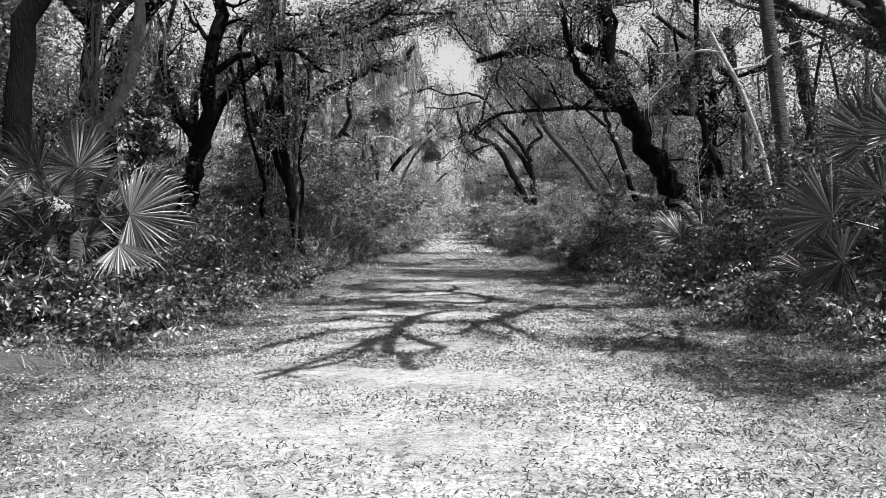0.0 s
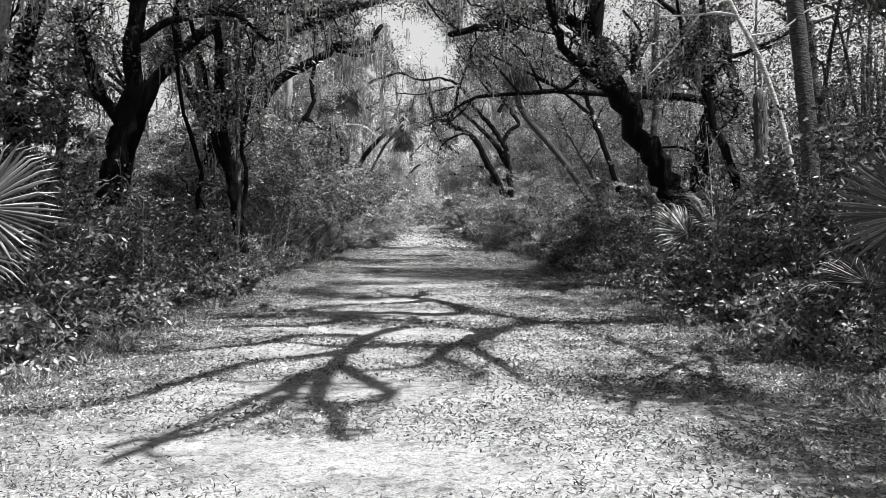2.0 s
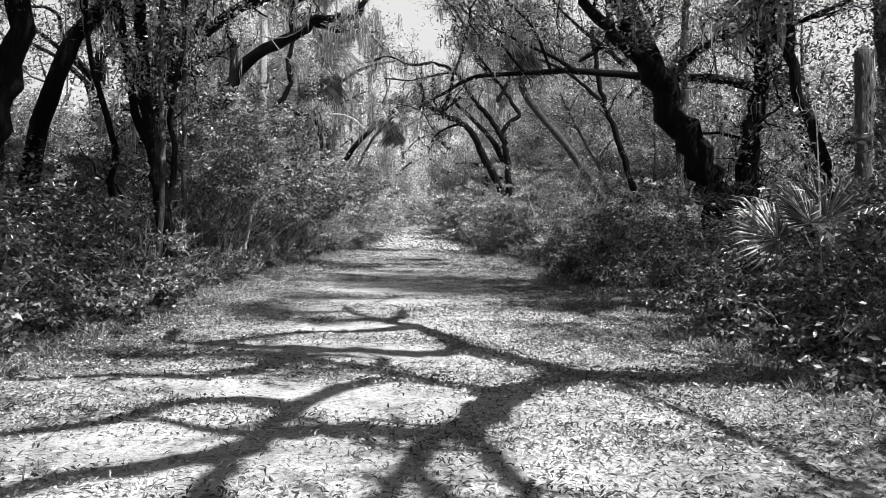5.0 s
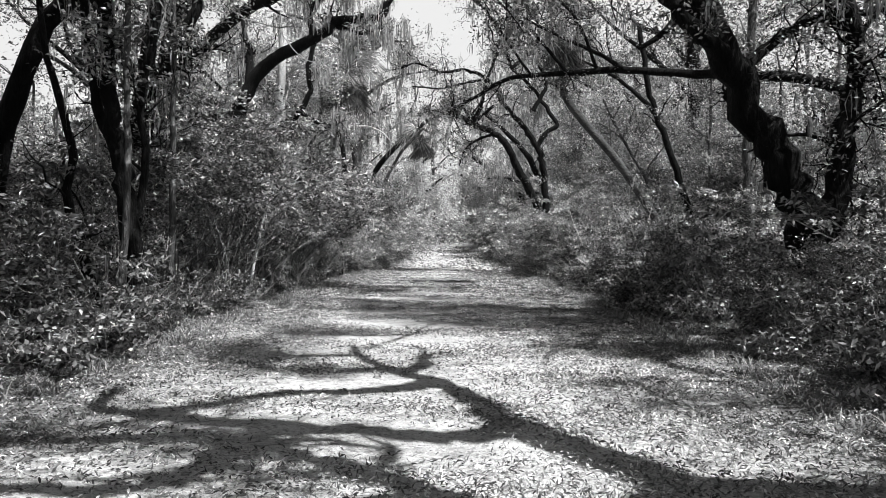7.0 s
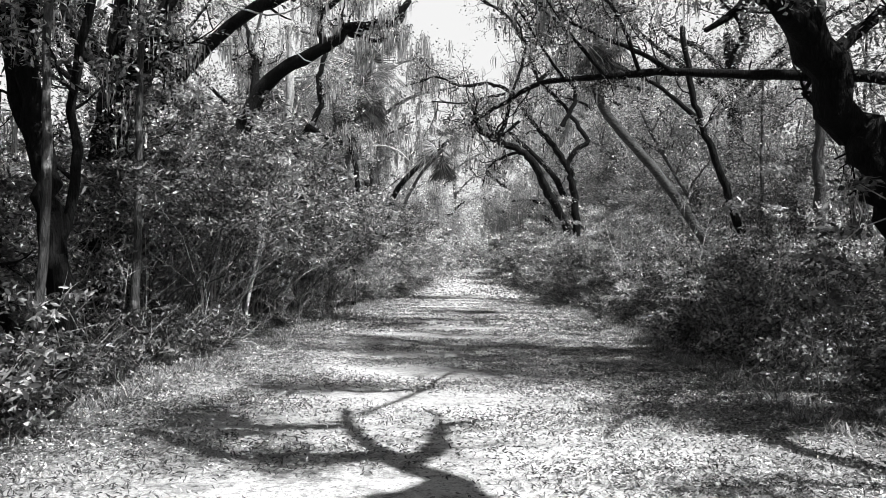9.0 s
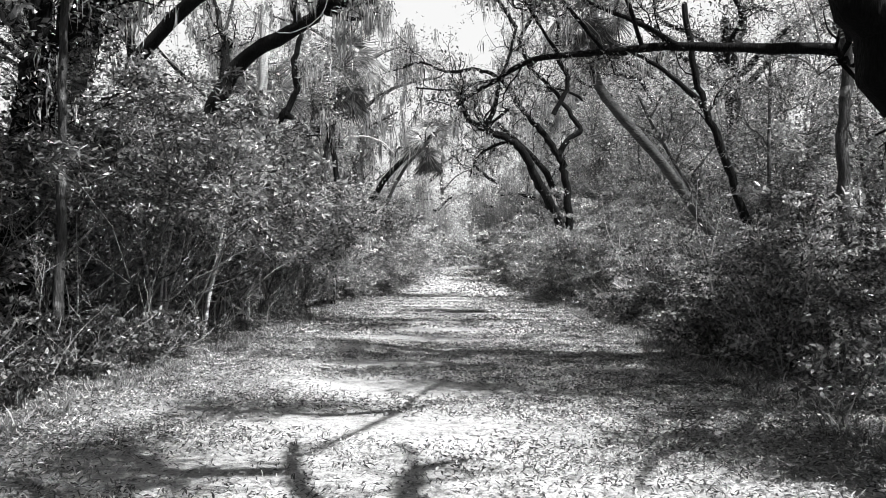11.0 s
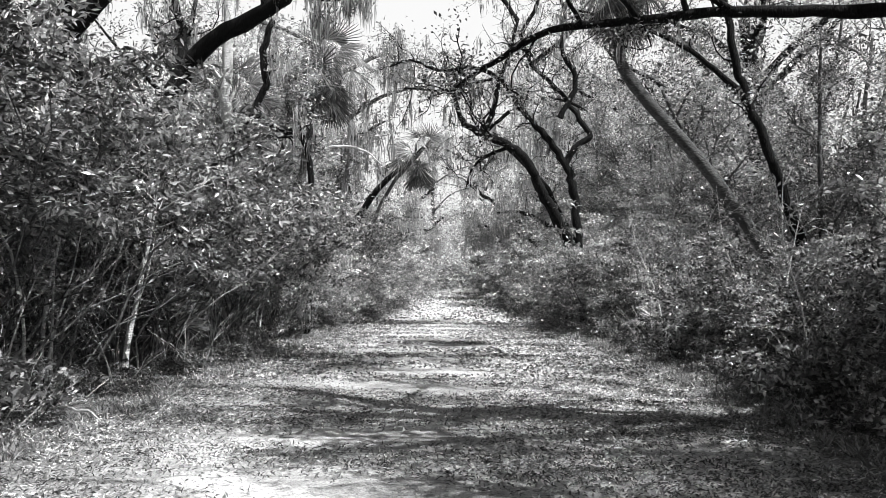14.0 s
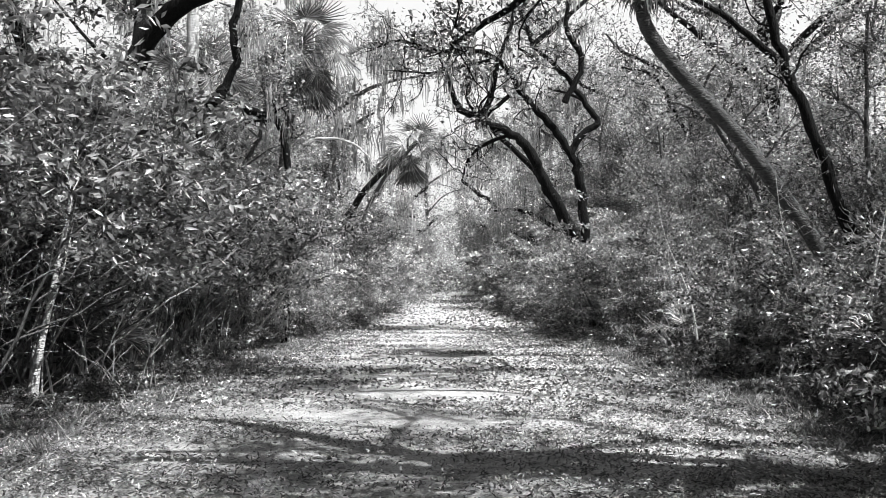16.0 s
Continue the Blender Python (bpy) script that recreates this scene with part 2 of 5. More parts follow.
def sprout(rng, geo, line, r, count, length, levels, tips, bend=0.4, lift=0.05, first=0.25, seg=5, steps=6):
    """Side branches along a line, forking again; their outer points go to tips."""
    n = len(line)
    for _ in range(count):
        s = rng.uniform(first, 1.0)
        i = min(int(s * (n - 1)), n - 2)
        d = unit(line[i + 1] - line[i])
        side = unit(np.cross(d, rng.normal(size=3)))
        way = unit(0.55 * d + 0.9 * side + np.array([0, 0, 0.15]))
        ln = length * rng.uniform(0.5, 1.25)
        q = crooked(rng, line[i], way, ln, steps, bend, lift)
        rr = max(r * rng.uniform(0.35, 0.6), 0.006)
        tube(geo, q, rr, rr * 0.3, seg)
        tips.extend(q[2:])
        if levels > 1:
            sprout(rng, geo, q, rr, max(2, count // 2), length * 0.55, levels - 1, tips, bend, lift, 0.2, max(3, seg - 1), steps)


def around(rng, pts, per, spread):
    p = np.repeat(np.asarray(pts, float), per, axis=0)
    return p + rng.normal(size=p.shape) * np.asarray(spread)


def thin_out(rng, pts, n):
    pts = np.asarray(pts, float)
    return pts if len(pts) <= n else pts[rng.choice(len(pts), n, replace=False)]


# ---- the ground: one sheet out to the horizon ----
def grid_line(lo, hi, fine, far):
    mid = np.arange(lo, hi + fine / 2, fine)
    out = fine * np.cumsum(1.45 ** np.arange(1, 40))
    out = out[out < far]
    return np.concatenate([lo - out[::-1], mid, hi + out])


def rise(y):
    """The track climbs gently in the distance."""
    s = np.clip((np.asarray(y, float) - 42) / 80, 0, 1)
    return 1.05 * s * s * (3 - 2 * s)


def build_ground():
    rng = np.random.default_rng(5)
    xs, ys = grid_line(-7, 7, 0.22, 700), grid_line(-2, 48, 0.3, 1500)
    X, Y = np.meshgrid(xs, ys)
    Z = np.zeros_like(X)
    for amp, wl in ((0.012, 0.9), (0.02, 2.3), (0.03, 6.0)):
        for _ in range(5):
            th, ph = rng.uniform(0, np.pi), rng.uniform(0, 6.28)
            Z += amp * 0.5 * np.sin((X * np.cos(th) + Y * np.sin(th)) * 2 * np.pi / wl + ph)
    side = np.clip((np.abs(X) - 3.3) / 2.5, 0, 1)
    Z = Z * (0.4 + side) + 0.10 * side
    Z -= 0.05 * np.exp(-((np.abs(X) - 3.3) / 0.6) ** 2) * 0.3
    Z += rise(Y)
    g = Geo()
    nx = len(xs)
    i, j = np.meshgrid(np.arange(len(ys) - 1), np.arange(nx - 1), indexing="ij")
    g.add(np.stack([X, Y, Z], -1).reshape(-1, 3), np.stack([i * nx + j, i * nx + j + 1, (i + 1) * nx + j + 1, (i + 1) * nx + j], -1).reshape(-1, 4))
    ob = new("ground", g.mesh("ground", GROUND, True))
    tagged(ob, "pale sandy woodland track strewn with dry oak leaves", "ground", kind="structure")


build_ground()


def build_backdrop():
    """Bright haze all round the horizon, far beyond the woods."""
    g, n, r, h = Geo(), 48, 900.0, 380.0
    a = np.arange(n) / n * 2 * np.pi
    ring = np.stack([r * np.cos(a), 20 + r * np.sin(a), np.zeros(n)], 1)
    i = np.arange(n)
    g.add(np.vstack([ring - (0, 0, 5), ring + (0, 0, h)]), np.stack([i, (i + 1) % n, (i + 1) % n + n, i + n], 1))
    tagged(new("backdrop", g.mesh("backdrop", HAZE)), "bright hazy sky low over the woods", "sky", kind="structure")


build_backdrop()


def build_litter():
    rng = np.random.default_rng(11)
    g = Geo()
    def bed(n, x0, x1, y0, y1, ln, wd):
        x, y = rng.uniform(x0, x1, n), rng.uniform(y0, y1, n)
        clump = np.sin(x * 1.1 + np.sin(y * 2.3)) + np.sin(y * 3.1 + 0.7 * x) + 0.75 * np.abs(x)
        keep = rng.uniform(-0.9, 3.4, n) < clump
        c = np.stack([x, y, rise(y) + 0.012 + 0.1 * np.clip((np.abs(x) - 3.3) / 2.5, 0, 1) + 0.025 * rng.uniform(size=n)], 1)[keep]
        leaves(g, rng, c, ln, wd, up=1.7, fold=0.45)
    bed(75000, -5, 5, 2.5, 9, 0.042, 0.013)
    bed(280000, -5, 5, 9, 31, 0.05, 0.015)
    bed(60000, -5, 5, 31, 50, 0.075, 0.035)
    bed(9000, -4, 4, 48, 100, 0.16, 0.09)
    ob = new("leaf_litter", g.mesh("leaf_litter", LITTER))
    tagged(ob, "dry curled oak leaves scattered over the sandy track", "leaf litter", kind="stuff")


build_litter()


# ---- shrubs ----
def shrub(rng, height, width, n_stem, n_leaf, ln, wd, bare=0.15):
    """Meshes of one shrub: its stems one by one, and its foliage in sprays, about the origin."""
    stems, gl, ends = [], Geo(), []
    for _ in range(n_stem):
        th = rng.uniform(0, 2 * np.pi)
        q = crooked(rng, (0.12 * width * np.cos(th), 0.12 * width * np.sin(th), -0.15),
                    (0.45 * width / height * np.cos(th), 0.45 * width / height * np.sin(th), 1.0), height * rng.uniform(0.55, 1.05), 8, 0.22, 0.05)
        r = rng.uniform(0.006, 0.016) * (0.5 + height * 0.3)
        g, tips = Geo(), []
        tube(g, q, r, r * 0.3, 4)
        sprout(rng, g, q, r, 3, 0.48 * width, 2, tips, 0.4, 0.06, 0.15, 3, 3)
        stems.append(g)
        ends.extend(tips)
        ends.extend(q[5:])
    ends = np.array([t for t in ends if t[2] > bare * height * 0.8])
    hubs = thin_out(rng, ends, max(16, n_leaf // 55))
    per = max(1, n_leaf // len(hubs))
    size = np.repeat(rng.uniform(0.7, 1.5, len(hubs)), per)[:, None]
    c = np.repeat(hubs, per, axis=0) + rng.normal(size=(len(hubs) * per, 3)) * size * np.array((0.13, 0.13, 0.045)) * (0.55 + 0.18 * width)
    c[:, 2] = np.abs(c[:, 2] - 0.03) + 0.03
    out = unit(c - np.repeat(hubs, per, axis=0)) + np.array([0, 0, -0.15])
    leaves(gl, rng, c, ln, wd, 0.8, along=out * 1.2, simple=height > 4.1 and ln > 0.2)
    return stems, gl


def shrub_kinds():
    kinds = {}
    rng = np.random.default_rng(21)
    spec = {
        # name: height, width, stems, leaves, leaf length and width, bare foot, leaf, label
        "low": (0.8, 1.2, 7, 1000, 0.1, 0.048, 0.0, LEAF_PALE, "low broad-leaved bush with bright leaves beside the track"),
        "small": (1.4, 1.6, 7, 1500, 0.11, 0.05, 0.05, LEAF_MID, "small leafy shrub at the edge of the track"),
        "dim": (1.1, 1.4, 7, 1000, 0.1, 0.045, 0.12, LEAF_DARK, "small dark shrub with thin stems at the track's edge"),
        "bright": (3.0, 2.4, 7, 3600, 0.105, 0.044, 0.15, LEAF_SUNLIT, "sunlit leafy shrub, glossy leaves coloured pale for the sun"),
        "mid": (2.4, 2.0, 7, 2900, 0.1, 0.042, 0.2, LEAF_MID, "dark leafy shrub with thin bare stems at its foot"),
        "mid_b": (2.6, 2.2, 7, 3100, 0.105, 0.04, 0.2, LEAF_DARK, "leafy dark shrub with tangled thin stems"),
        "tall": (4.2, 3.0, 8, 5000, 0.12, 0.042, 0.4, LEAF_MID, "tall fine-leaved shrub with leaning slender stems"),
        "tall_c": (4.4, 3.0, 8, 5000, 0.115, 0.044, 0.25, LEAF_SUNLIT, "tall sunlit shrub with slender stems, leaves coloured pale for the sun"),
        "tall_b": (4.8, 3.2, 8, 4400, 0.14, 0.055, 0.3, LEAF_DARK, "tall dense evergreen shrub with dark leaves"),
        "arching": (4.4, 3.6, 8, 6600, 0.12, 0.034, 0.64, LEAF_MID, "tall shrub arching over the track on bare slender stems"),
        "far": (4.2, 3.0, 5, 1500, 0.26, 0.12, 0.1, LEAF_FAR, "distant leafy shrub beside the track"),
    }
    for key, (h, w, ns, nl, ln, wd, bare, mat, label) in spec.items():
        kinds[key] = []
        for v in range(3):
            stems, gl = shrub(rng, h, w, ns, nl, ln, wd, bare)
            kinds[key].append(([g.mesh("stem", TWIG_PALE if k % 3 == 0 else TWIG, True) for k, g in enumerate(stems)], gl.mesh("foliage", mat), label))
    return kinds


KINDS = shrub_kinds()
plant_rng = np.random.default_rng(77)


def plant(key, x, y, scale=1.0, group="shrubs along the track", z=0.06):
    stems, foliage, label = KINDS[key][plant_rng.integers(3)]
    root = thing("shrub", label, "shrub", group)
    for stem in stems:
        part("stem", stem, None, root)
    tagged(part("foliage", foliage, None, root), kind="stuff")
    s = scale * plant_rng.uniform(0.85, 1.15)
    root.matrix_basis = pose(x, y, z + float(rise(y)), plant_rng.uniform(-5, 5), plant_rng.uniform(-5, 5), plant_rng.uniform(0, 360)) @ Matrix.Scale(s, 4)
    return root


def hedge(keys, y0, y1, step, x, jitter, scale):
    y = y0
    while y < y1:
        near = float(np.interp(y, (40, 55, 80, 130), (0, 0.9, 1.6, 2.2)))
        plant(keys[plant_rng.integers(len(keys))], x - math.copysign(near, x) + plant_rng.uniform(-jitter, jitter), y, scale)
        y += step * plant_rng.uniform(0.7, 1.3)


# left of the track
hedge(["low", "dim", "small"], 9.4, 13.0, 0.8, -4.35, 0.25, 0.9)
hedge(["small"], 9.0, 14.0, 1.2, -5.7, 0.35, 1.0)
hedge(["small", "low", "dim"], 13.0, 18.0, 0.9, -4.3, 0.2, 0.85)
hedge(["dim", "small"], 18.0, 27.0, 1.0, -4.4, 0.2, 0.75)
hedge(["mid", "mid_b", "mid_b"], 12.6, 25.0, 1.2, -5.7, 0.4, 0.95)
hedge(["tall_b", "tall_b", "mid_b"], 12.0, 27.0, 1.9, -7.8, 0.8, 0.95)
hedge(["dim"], 27.0, 31.6, 1.4, -4.5, 0.15, 0.5)
hedge(["dim", "small"], 31.8, 66.0, 2.0, -4.3, 0.25, 0.65)
hedge(["arching"], 25.2, 28.4, 0.95, -5.9, 0.2, 0.92)
hedge(["arching"], 28.6, 31.0, 0.9, -6.1, 0.25, 1.12)
hedge(["tall_c", "tall"], 32.0, 34.4, 0.9, -6.1, 0.25, 1.2)
hedge(["mid_b"], 26.0, 31.5, 1.6, -7.4, 0.3, 0.7)
hedge(["tall", "tall_c", "mid_b"], 31.9, 40.0, 1.1, -5.4, 0.4, 1.0)
hedge(["tall_c", "tall"], 31.5, 40.5, 1.2, -6.9, 0.4, 1.42)
hedge(["tall_c", "bright"], 40.0, 46.0, 1.1, -5.2, 0.4, 0.95)
hedge(["tall", "tall_c"], 28.0, 66.0, 1.7, -7.2, 0.7, 1.1)
hedge(["tall_c", "bright"], 46.0, 66.0, 1.7, -5.1, 0.4, 0.95)
hedge(["far"], 66.0, 128.0, 2.2, -5.6, 0.4, 0.95)
# right of the track
hedge(["low"], 9.8, 14.0, 0.65, 4.5, 0.2, 0.85)
hedge(["low", "small", "small"], 14.0, 17.5, 0.95, 4.55, 0.25, 0.75)
hedge(["small", "small", "dim"], 17.5, 23.0, 0.9, 4.75, 0.2, 0.75)
hedge(["small", "low", "dim"], 23.0, 30.0, 0.95, 4.35, 0.25, 0.85)
hedge(["low", "small"], 8.0, 14.0, 0.9, 5.7, 0.4, 0.9)
hedge(["mid_b", "mid"], 14.0, 18.5, 1.15, 5.5, 0.3, 0.85)
hedge(["mid"], 18.5, 25.0, 1.1, 5.9, 0.3, 0.62)
hedge(["mid", "mid_b"], 25.0, 30.0, 1.1, 5.3, 0.35, 0.78)
hedge(["mid_b"], 7.5, 20.0, 1.5, 7.4, 0.6, 1.05)
hedge(["mid_b"], 20.0, 24.0, 1.5, 8.2, 0.5, 0.8)
hedge(["bright", "mid"], 27.0, 30.0, 1.5, 7.2, 0.5, 0.8)
hedge(["mid"], 24.0, 27.0, 1.2, 7.6, 0.6, 0.65)
hedge(["tall_b"], 15.0, 20.0, 2.2, 6.9, 0.3, 0.72)
hedge(["dim", "small", "low"], 30.0, 66.0, 1.8, 4.3, 0.25, 0.75)
hedge(["bright", "mid", "mid_b", "mid"], 29.0, 41.0, 1.25, 5.5, 0.4, 0.82)
hedge(["mid", "mid_b", "bright"], 30.0, 37.0, 1.3, 7.7, 0.5, 1.08)
hedge(["bright", "tall_c", "bright"], 38.0, 66.0, 1.7, 8.0, 0.7, 1.2)
hedge(["tall_c", "bright"], 41.0, 60.0, 1.4, 5.6, 0.4, 0.98)
hedge(["tall_c", "bright"], 60.0, 70.0, 1.9, 5.6, 0.4, 0.95)
hedge(["far"], 70.0, 128.0, 2.2, 5.8, 0.4, 0.95)
for x, y in ((-5.3, 56.5), (-5.0, 59.5), (-5.6, 54.0)):
    plant("arching", x, y, 1.2)
for x, y in ((-4.9, 39.6), (-5.1, 41.2)):
    plant("tall", x, y, 1.1)
for x, y in ((4.5, 45.2), (5.2, 44.6), (4.6, 46.6), (5.6, 46.2)):
    plant("bright", x, y, 1.3)
for x, y, k in ((-4.0, 19.4, "small"), (-3.95, 20.1, "dim"), (-4.15, 18.7, "small"), (-4.5, 19.8, "mid"), (-4.7, 18.9, "mid_b")):
    plant(k, x, y, 0.8)
for x, y, k in ((-5.3, 10.4, "small"), (-5.8, 10.0, "small"), (-4.75, 10.4, "low"), (-6.3, 9.6, "small"), (-5.4, 9.7, "low")):
    plant(k, x, y, 0.85)
# where the track bends out of sight
for k in range(11):
    plant("far", -5.5 + 1.1 * k, 130 + plant_rng.uniform(-2, 2), 0.9)


# ---- trees ----
def oak(label, lines, seed, leaf_n=4000, moss_n=400, side=10, reach=1.8, leaf_mat=None, bark_mat=None, levels=3, moss_len=0.5,
        name="live_oak", ln=0.11, wd=0.048, category="tree", group="live oaks", spread=0.16, leaf_low=0.0, twig_mat=None, leafy=None, fork=1.0, first=0.25, moss_w=0.011, clump=18):
    """A crooked tree: the first line is its trunk, the others its limbs, each (points, radius at the foot, radius at the tip)."""
    rng = np.random.default_rng(seed)
    base = np.array(lines[0][0][0], float)
    root = thing(name, label, category, group, at=tuple(base))
    tips, fine, bearing = [], Geo(), []
    for i, (pts, r0, r1) in enumerate(lines):
        p = smooth_path(np.asarray(pts, float) - base, 5)
        p[1:-1] += rng.normal(size=(len(p) - 2, 3)) * min(r0, r1 * 2) * 0.18
        g = Geo()
        tube(g, p, r0, r1, 10 if r0 > 0.1 else 6, rng, 0.07, 0.5 if i == 0 else 0.0)
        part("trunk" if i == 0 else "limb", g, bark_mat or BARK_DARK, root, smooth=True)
        mine = []
        sprout(rng, fine, p, max(r1, 0.05) * fork, side if i else side // 2, reach, levels, mine, 0.42, 0.07, first if i else 0.6, 4, 5)
        mine.extend(p[int(len(p) * max(0.5, first)):] if i else p[-3:])
        tips.extend(mine)
        if leafy is None or i in leafy:
            bearing.extend(mine)
    if fine.n:
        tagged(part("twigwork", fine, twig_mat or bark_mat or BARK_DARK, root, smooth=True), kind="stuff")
    tips = np.array(tips)
    if leaf_n:
        g = Geo()
        ok = np.array(bearing)
        ok = ok[ok[:, 2] > leaf_low] if leaf_low else ok
        hubs = thin_out(rng, ok, max(20, leaf_n // clump))
        leaves(g, rng, around(rng, hubs, max(1, leaf_n // len(hubs)), (spread, spread, 0.6 * spread)), ln, wd, 1.4, simple=ln > 0.2)
        tagged(part("crown", g, leaf_mat or LEAF_PALE, root), kind="stuff")
    if moss_n:
        g = Geo()
        hubs = thin_out(rng, tips, max(10, moss_n // 5))
        strands(g, rng, around(rng, hubs, max(1, moss_n // len(hubs)), (0.08, 0.08, 0.02)), moss_len, moss_w)
        tagged(part("hanging_moss", g, MOSS, root, "grey hanging moss"), kind="stuff")
    return root


# the great leaning oak on the right, forked at its foot
oak("massive dark live oak leaning over the track, forked low", [
    ([(7.75, 25.9, -0.2), (7.45, 25.8, 1.3), (7.0, 25.7, 2.55), (6.2, 25.5, 3.75), (5.4, 25.2, 5.2), (4.8, 25.0, 6.6), (4.6, 24.8, 8.4)], 0.43, 0.24),
    ([(7.5, 25.85, 1.3), (7.9, 25.8, 2.5), (8.12, 25.8, 4.0), (8.3, 25.9, 5.2), (8.0, 26.0, 7.0)], 0.3, 0.12),
    ([(4.75, 24.95, 6.3), (4.3, 25.0, 6.9), (3.55, 25.0, 7.19), (2.73, 25.2, 7.05), (1.76, 25.4, 6.96), (0.81, 25.6, 6.8)], 0.25, 0.08),
    ([(5.6, 25.3, 4.9), (5.1, 24.7, 5.1), (4.4, 24.2, 5.5), (3.6, 23.8, 6.3), (3.2, 23.0, 7.4)], 0.2, 0.08),
    ([(5.7, 25.4, 4.6), (6.5, 25.9, 5.25), (7.3, 26.0, 5.8), (9.0, 26.2, 6.2), (11.0, 26.0, 7.0)], 0.13, 0.05),
    ([(4.6, 24.8, 8.2), (5.6, 24.6, 9.2), (7.0, 24.2, 10.0), (8.6, 23.2, 10.4)], 0.22, 0.06),
    ([(4.65, 24.8, 8.0), (3.6, 25.4, 8.8), (2.4, 26.4, 9.2), (1.2, 27.0, 9.3)], 0.18, 0.05),
], 101, 10500, 500, 10, 1.8, spread=0.2, leafy=(1, 2, 3, 4))

# the oak whose long level limb crosses the track
oak("live oak with a long level limb reaching across the track", [
    ([(12.6, 31.0, -0.2), (12.3, 31.0, 2.5), (11.6, 31.1, 4.6), (11.0, 31.2, 6.5), (10.6, 31.4, 9.0)], 0.36, 0.16),
    ([(11.6, 31.1, 5.0), (9.8, 31.2, 5.75), (8.2, 31.5, 5.92), (6.7, 32.0, 6.08), (5.2, 32.6, 6.3), (3.6, 33.0, 6.3), (2.0, 33.3, 6.2), (0.95, 33.6, 5.7), (0.2, 33.8, 5.3)], 0.17, 0.035),
    ([(5.2, 32.6, 6.3), (4.2, 32.4, 6.8), (3.0, 32.6, 7.4), (1.9, 32.9, 8.2)], 0.07, 0.03),
    ([(10.8, 31.3, 7.0), (9.4, 30.4, 8.0), (8.0, 29.4, 8.6), (7.0, 28.4, 8.9)], 0.16, 0.04),
    ([(3.6, 33.0, 6.3), (2.6, 32.5, 7.3), (1.5, 32.0, 8.1), (0.7, 31.6, 9.0)], 0.06, 0.025),
    ([(4.4, 32.8, 6.4), (3.6, 31.4, 7.4), (2.6, 30.4, 8.0), (1.8, 29.4, 8.4)], 0.06, 0.025),
    ([(1.9, 32.9, 8.2), (1.0, 33.2, 9.2), (0.0, 33.4, 9.8)], 0.05, 0.02),
    ([(2.6, 33.2, 6.25), (1.8, 31.8, 6.9), (1.2, 30.6, 7.4)], 0.045, 0.02),
], 102, 13000, 450, 8, 1.4, spread=0.22, ln=0.1, wd=0.044)

# the slim forked tree behind the leaning palm
oak("slender dark tree forking into two limbs above the shrubs", [
    ([(9.1, 38.3, -0.2), (8.7, 38.2, 2.2), (8.2, 38.1, 3.7), (7.75, 38.0, 5.0), (7.36, 38.0, 6.0), (7.05, 38.0, 7.1), (6.8, 38.0, 9.0)], 0.15, 0.08),
    ([(7.36, 38.0, 6.0), (6.7, 38.0, 6.6), (5.8, 37.9, 7.3), (4.5, 37.8, 7.8), (3.2, 37.6, 8.1)], 0.09, 0.03),
], 103, 2200, 150, 6, 1.4, group="slender trees")

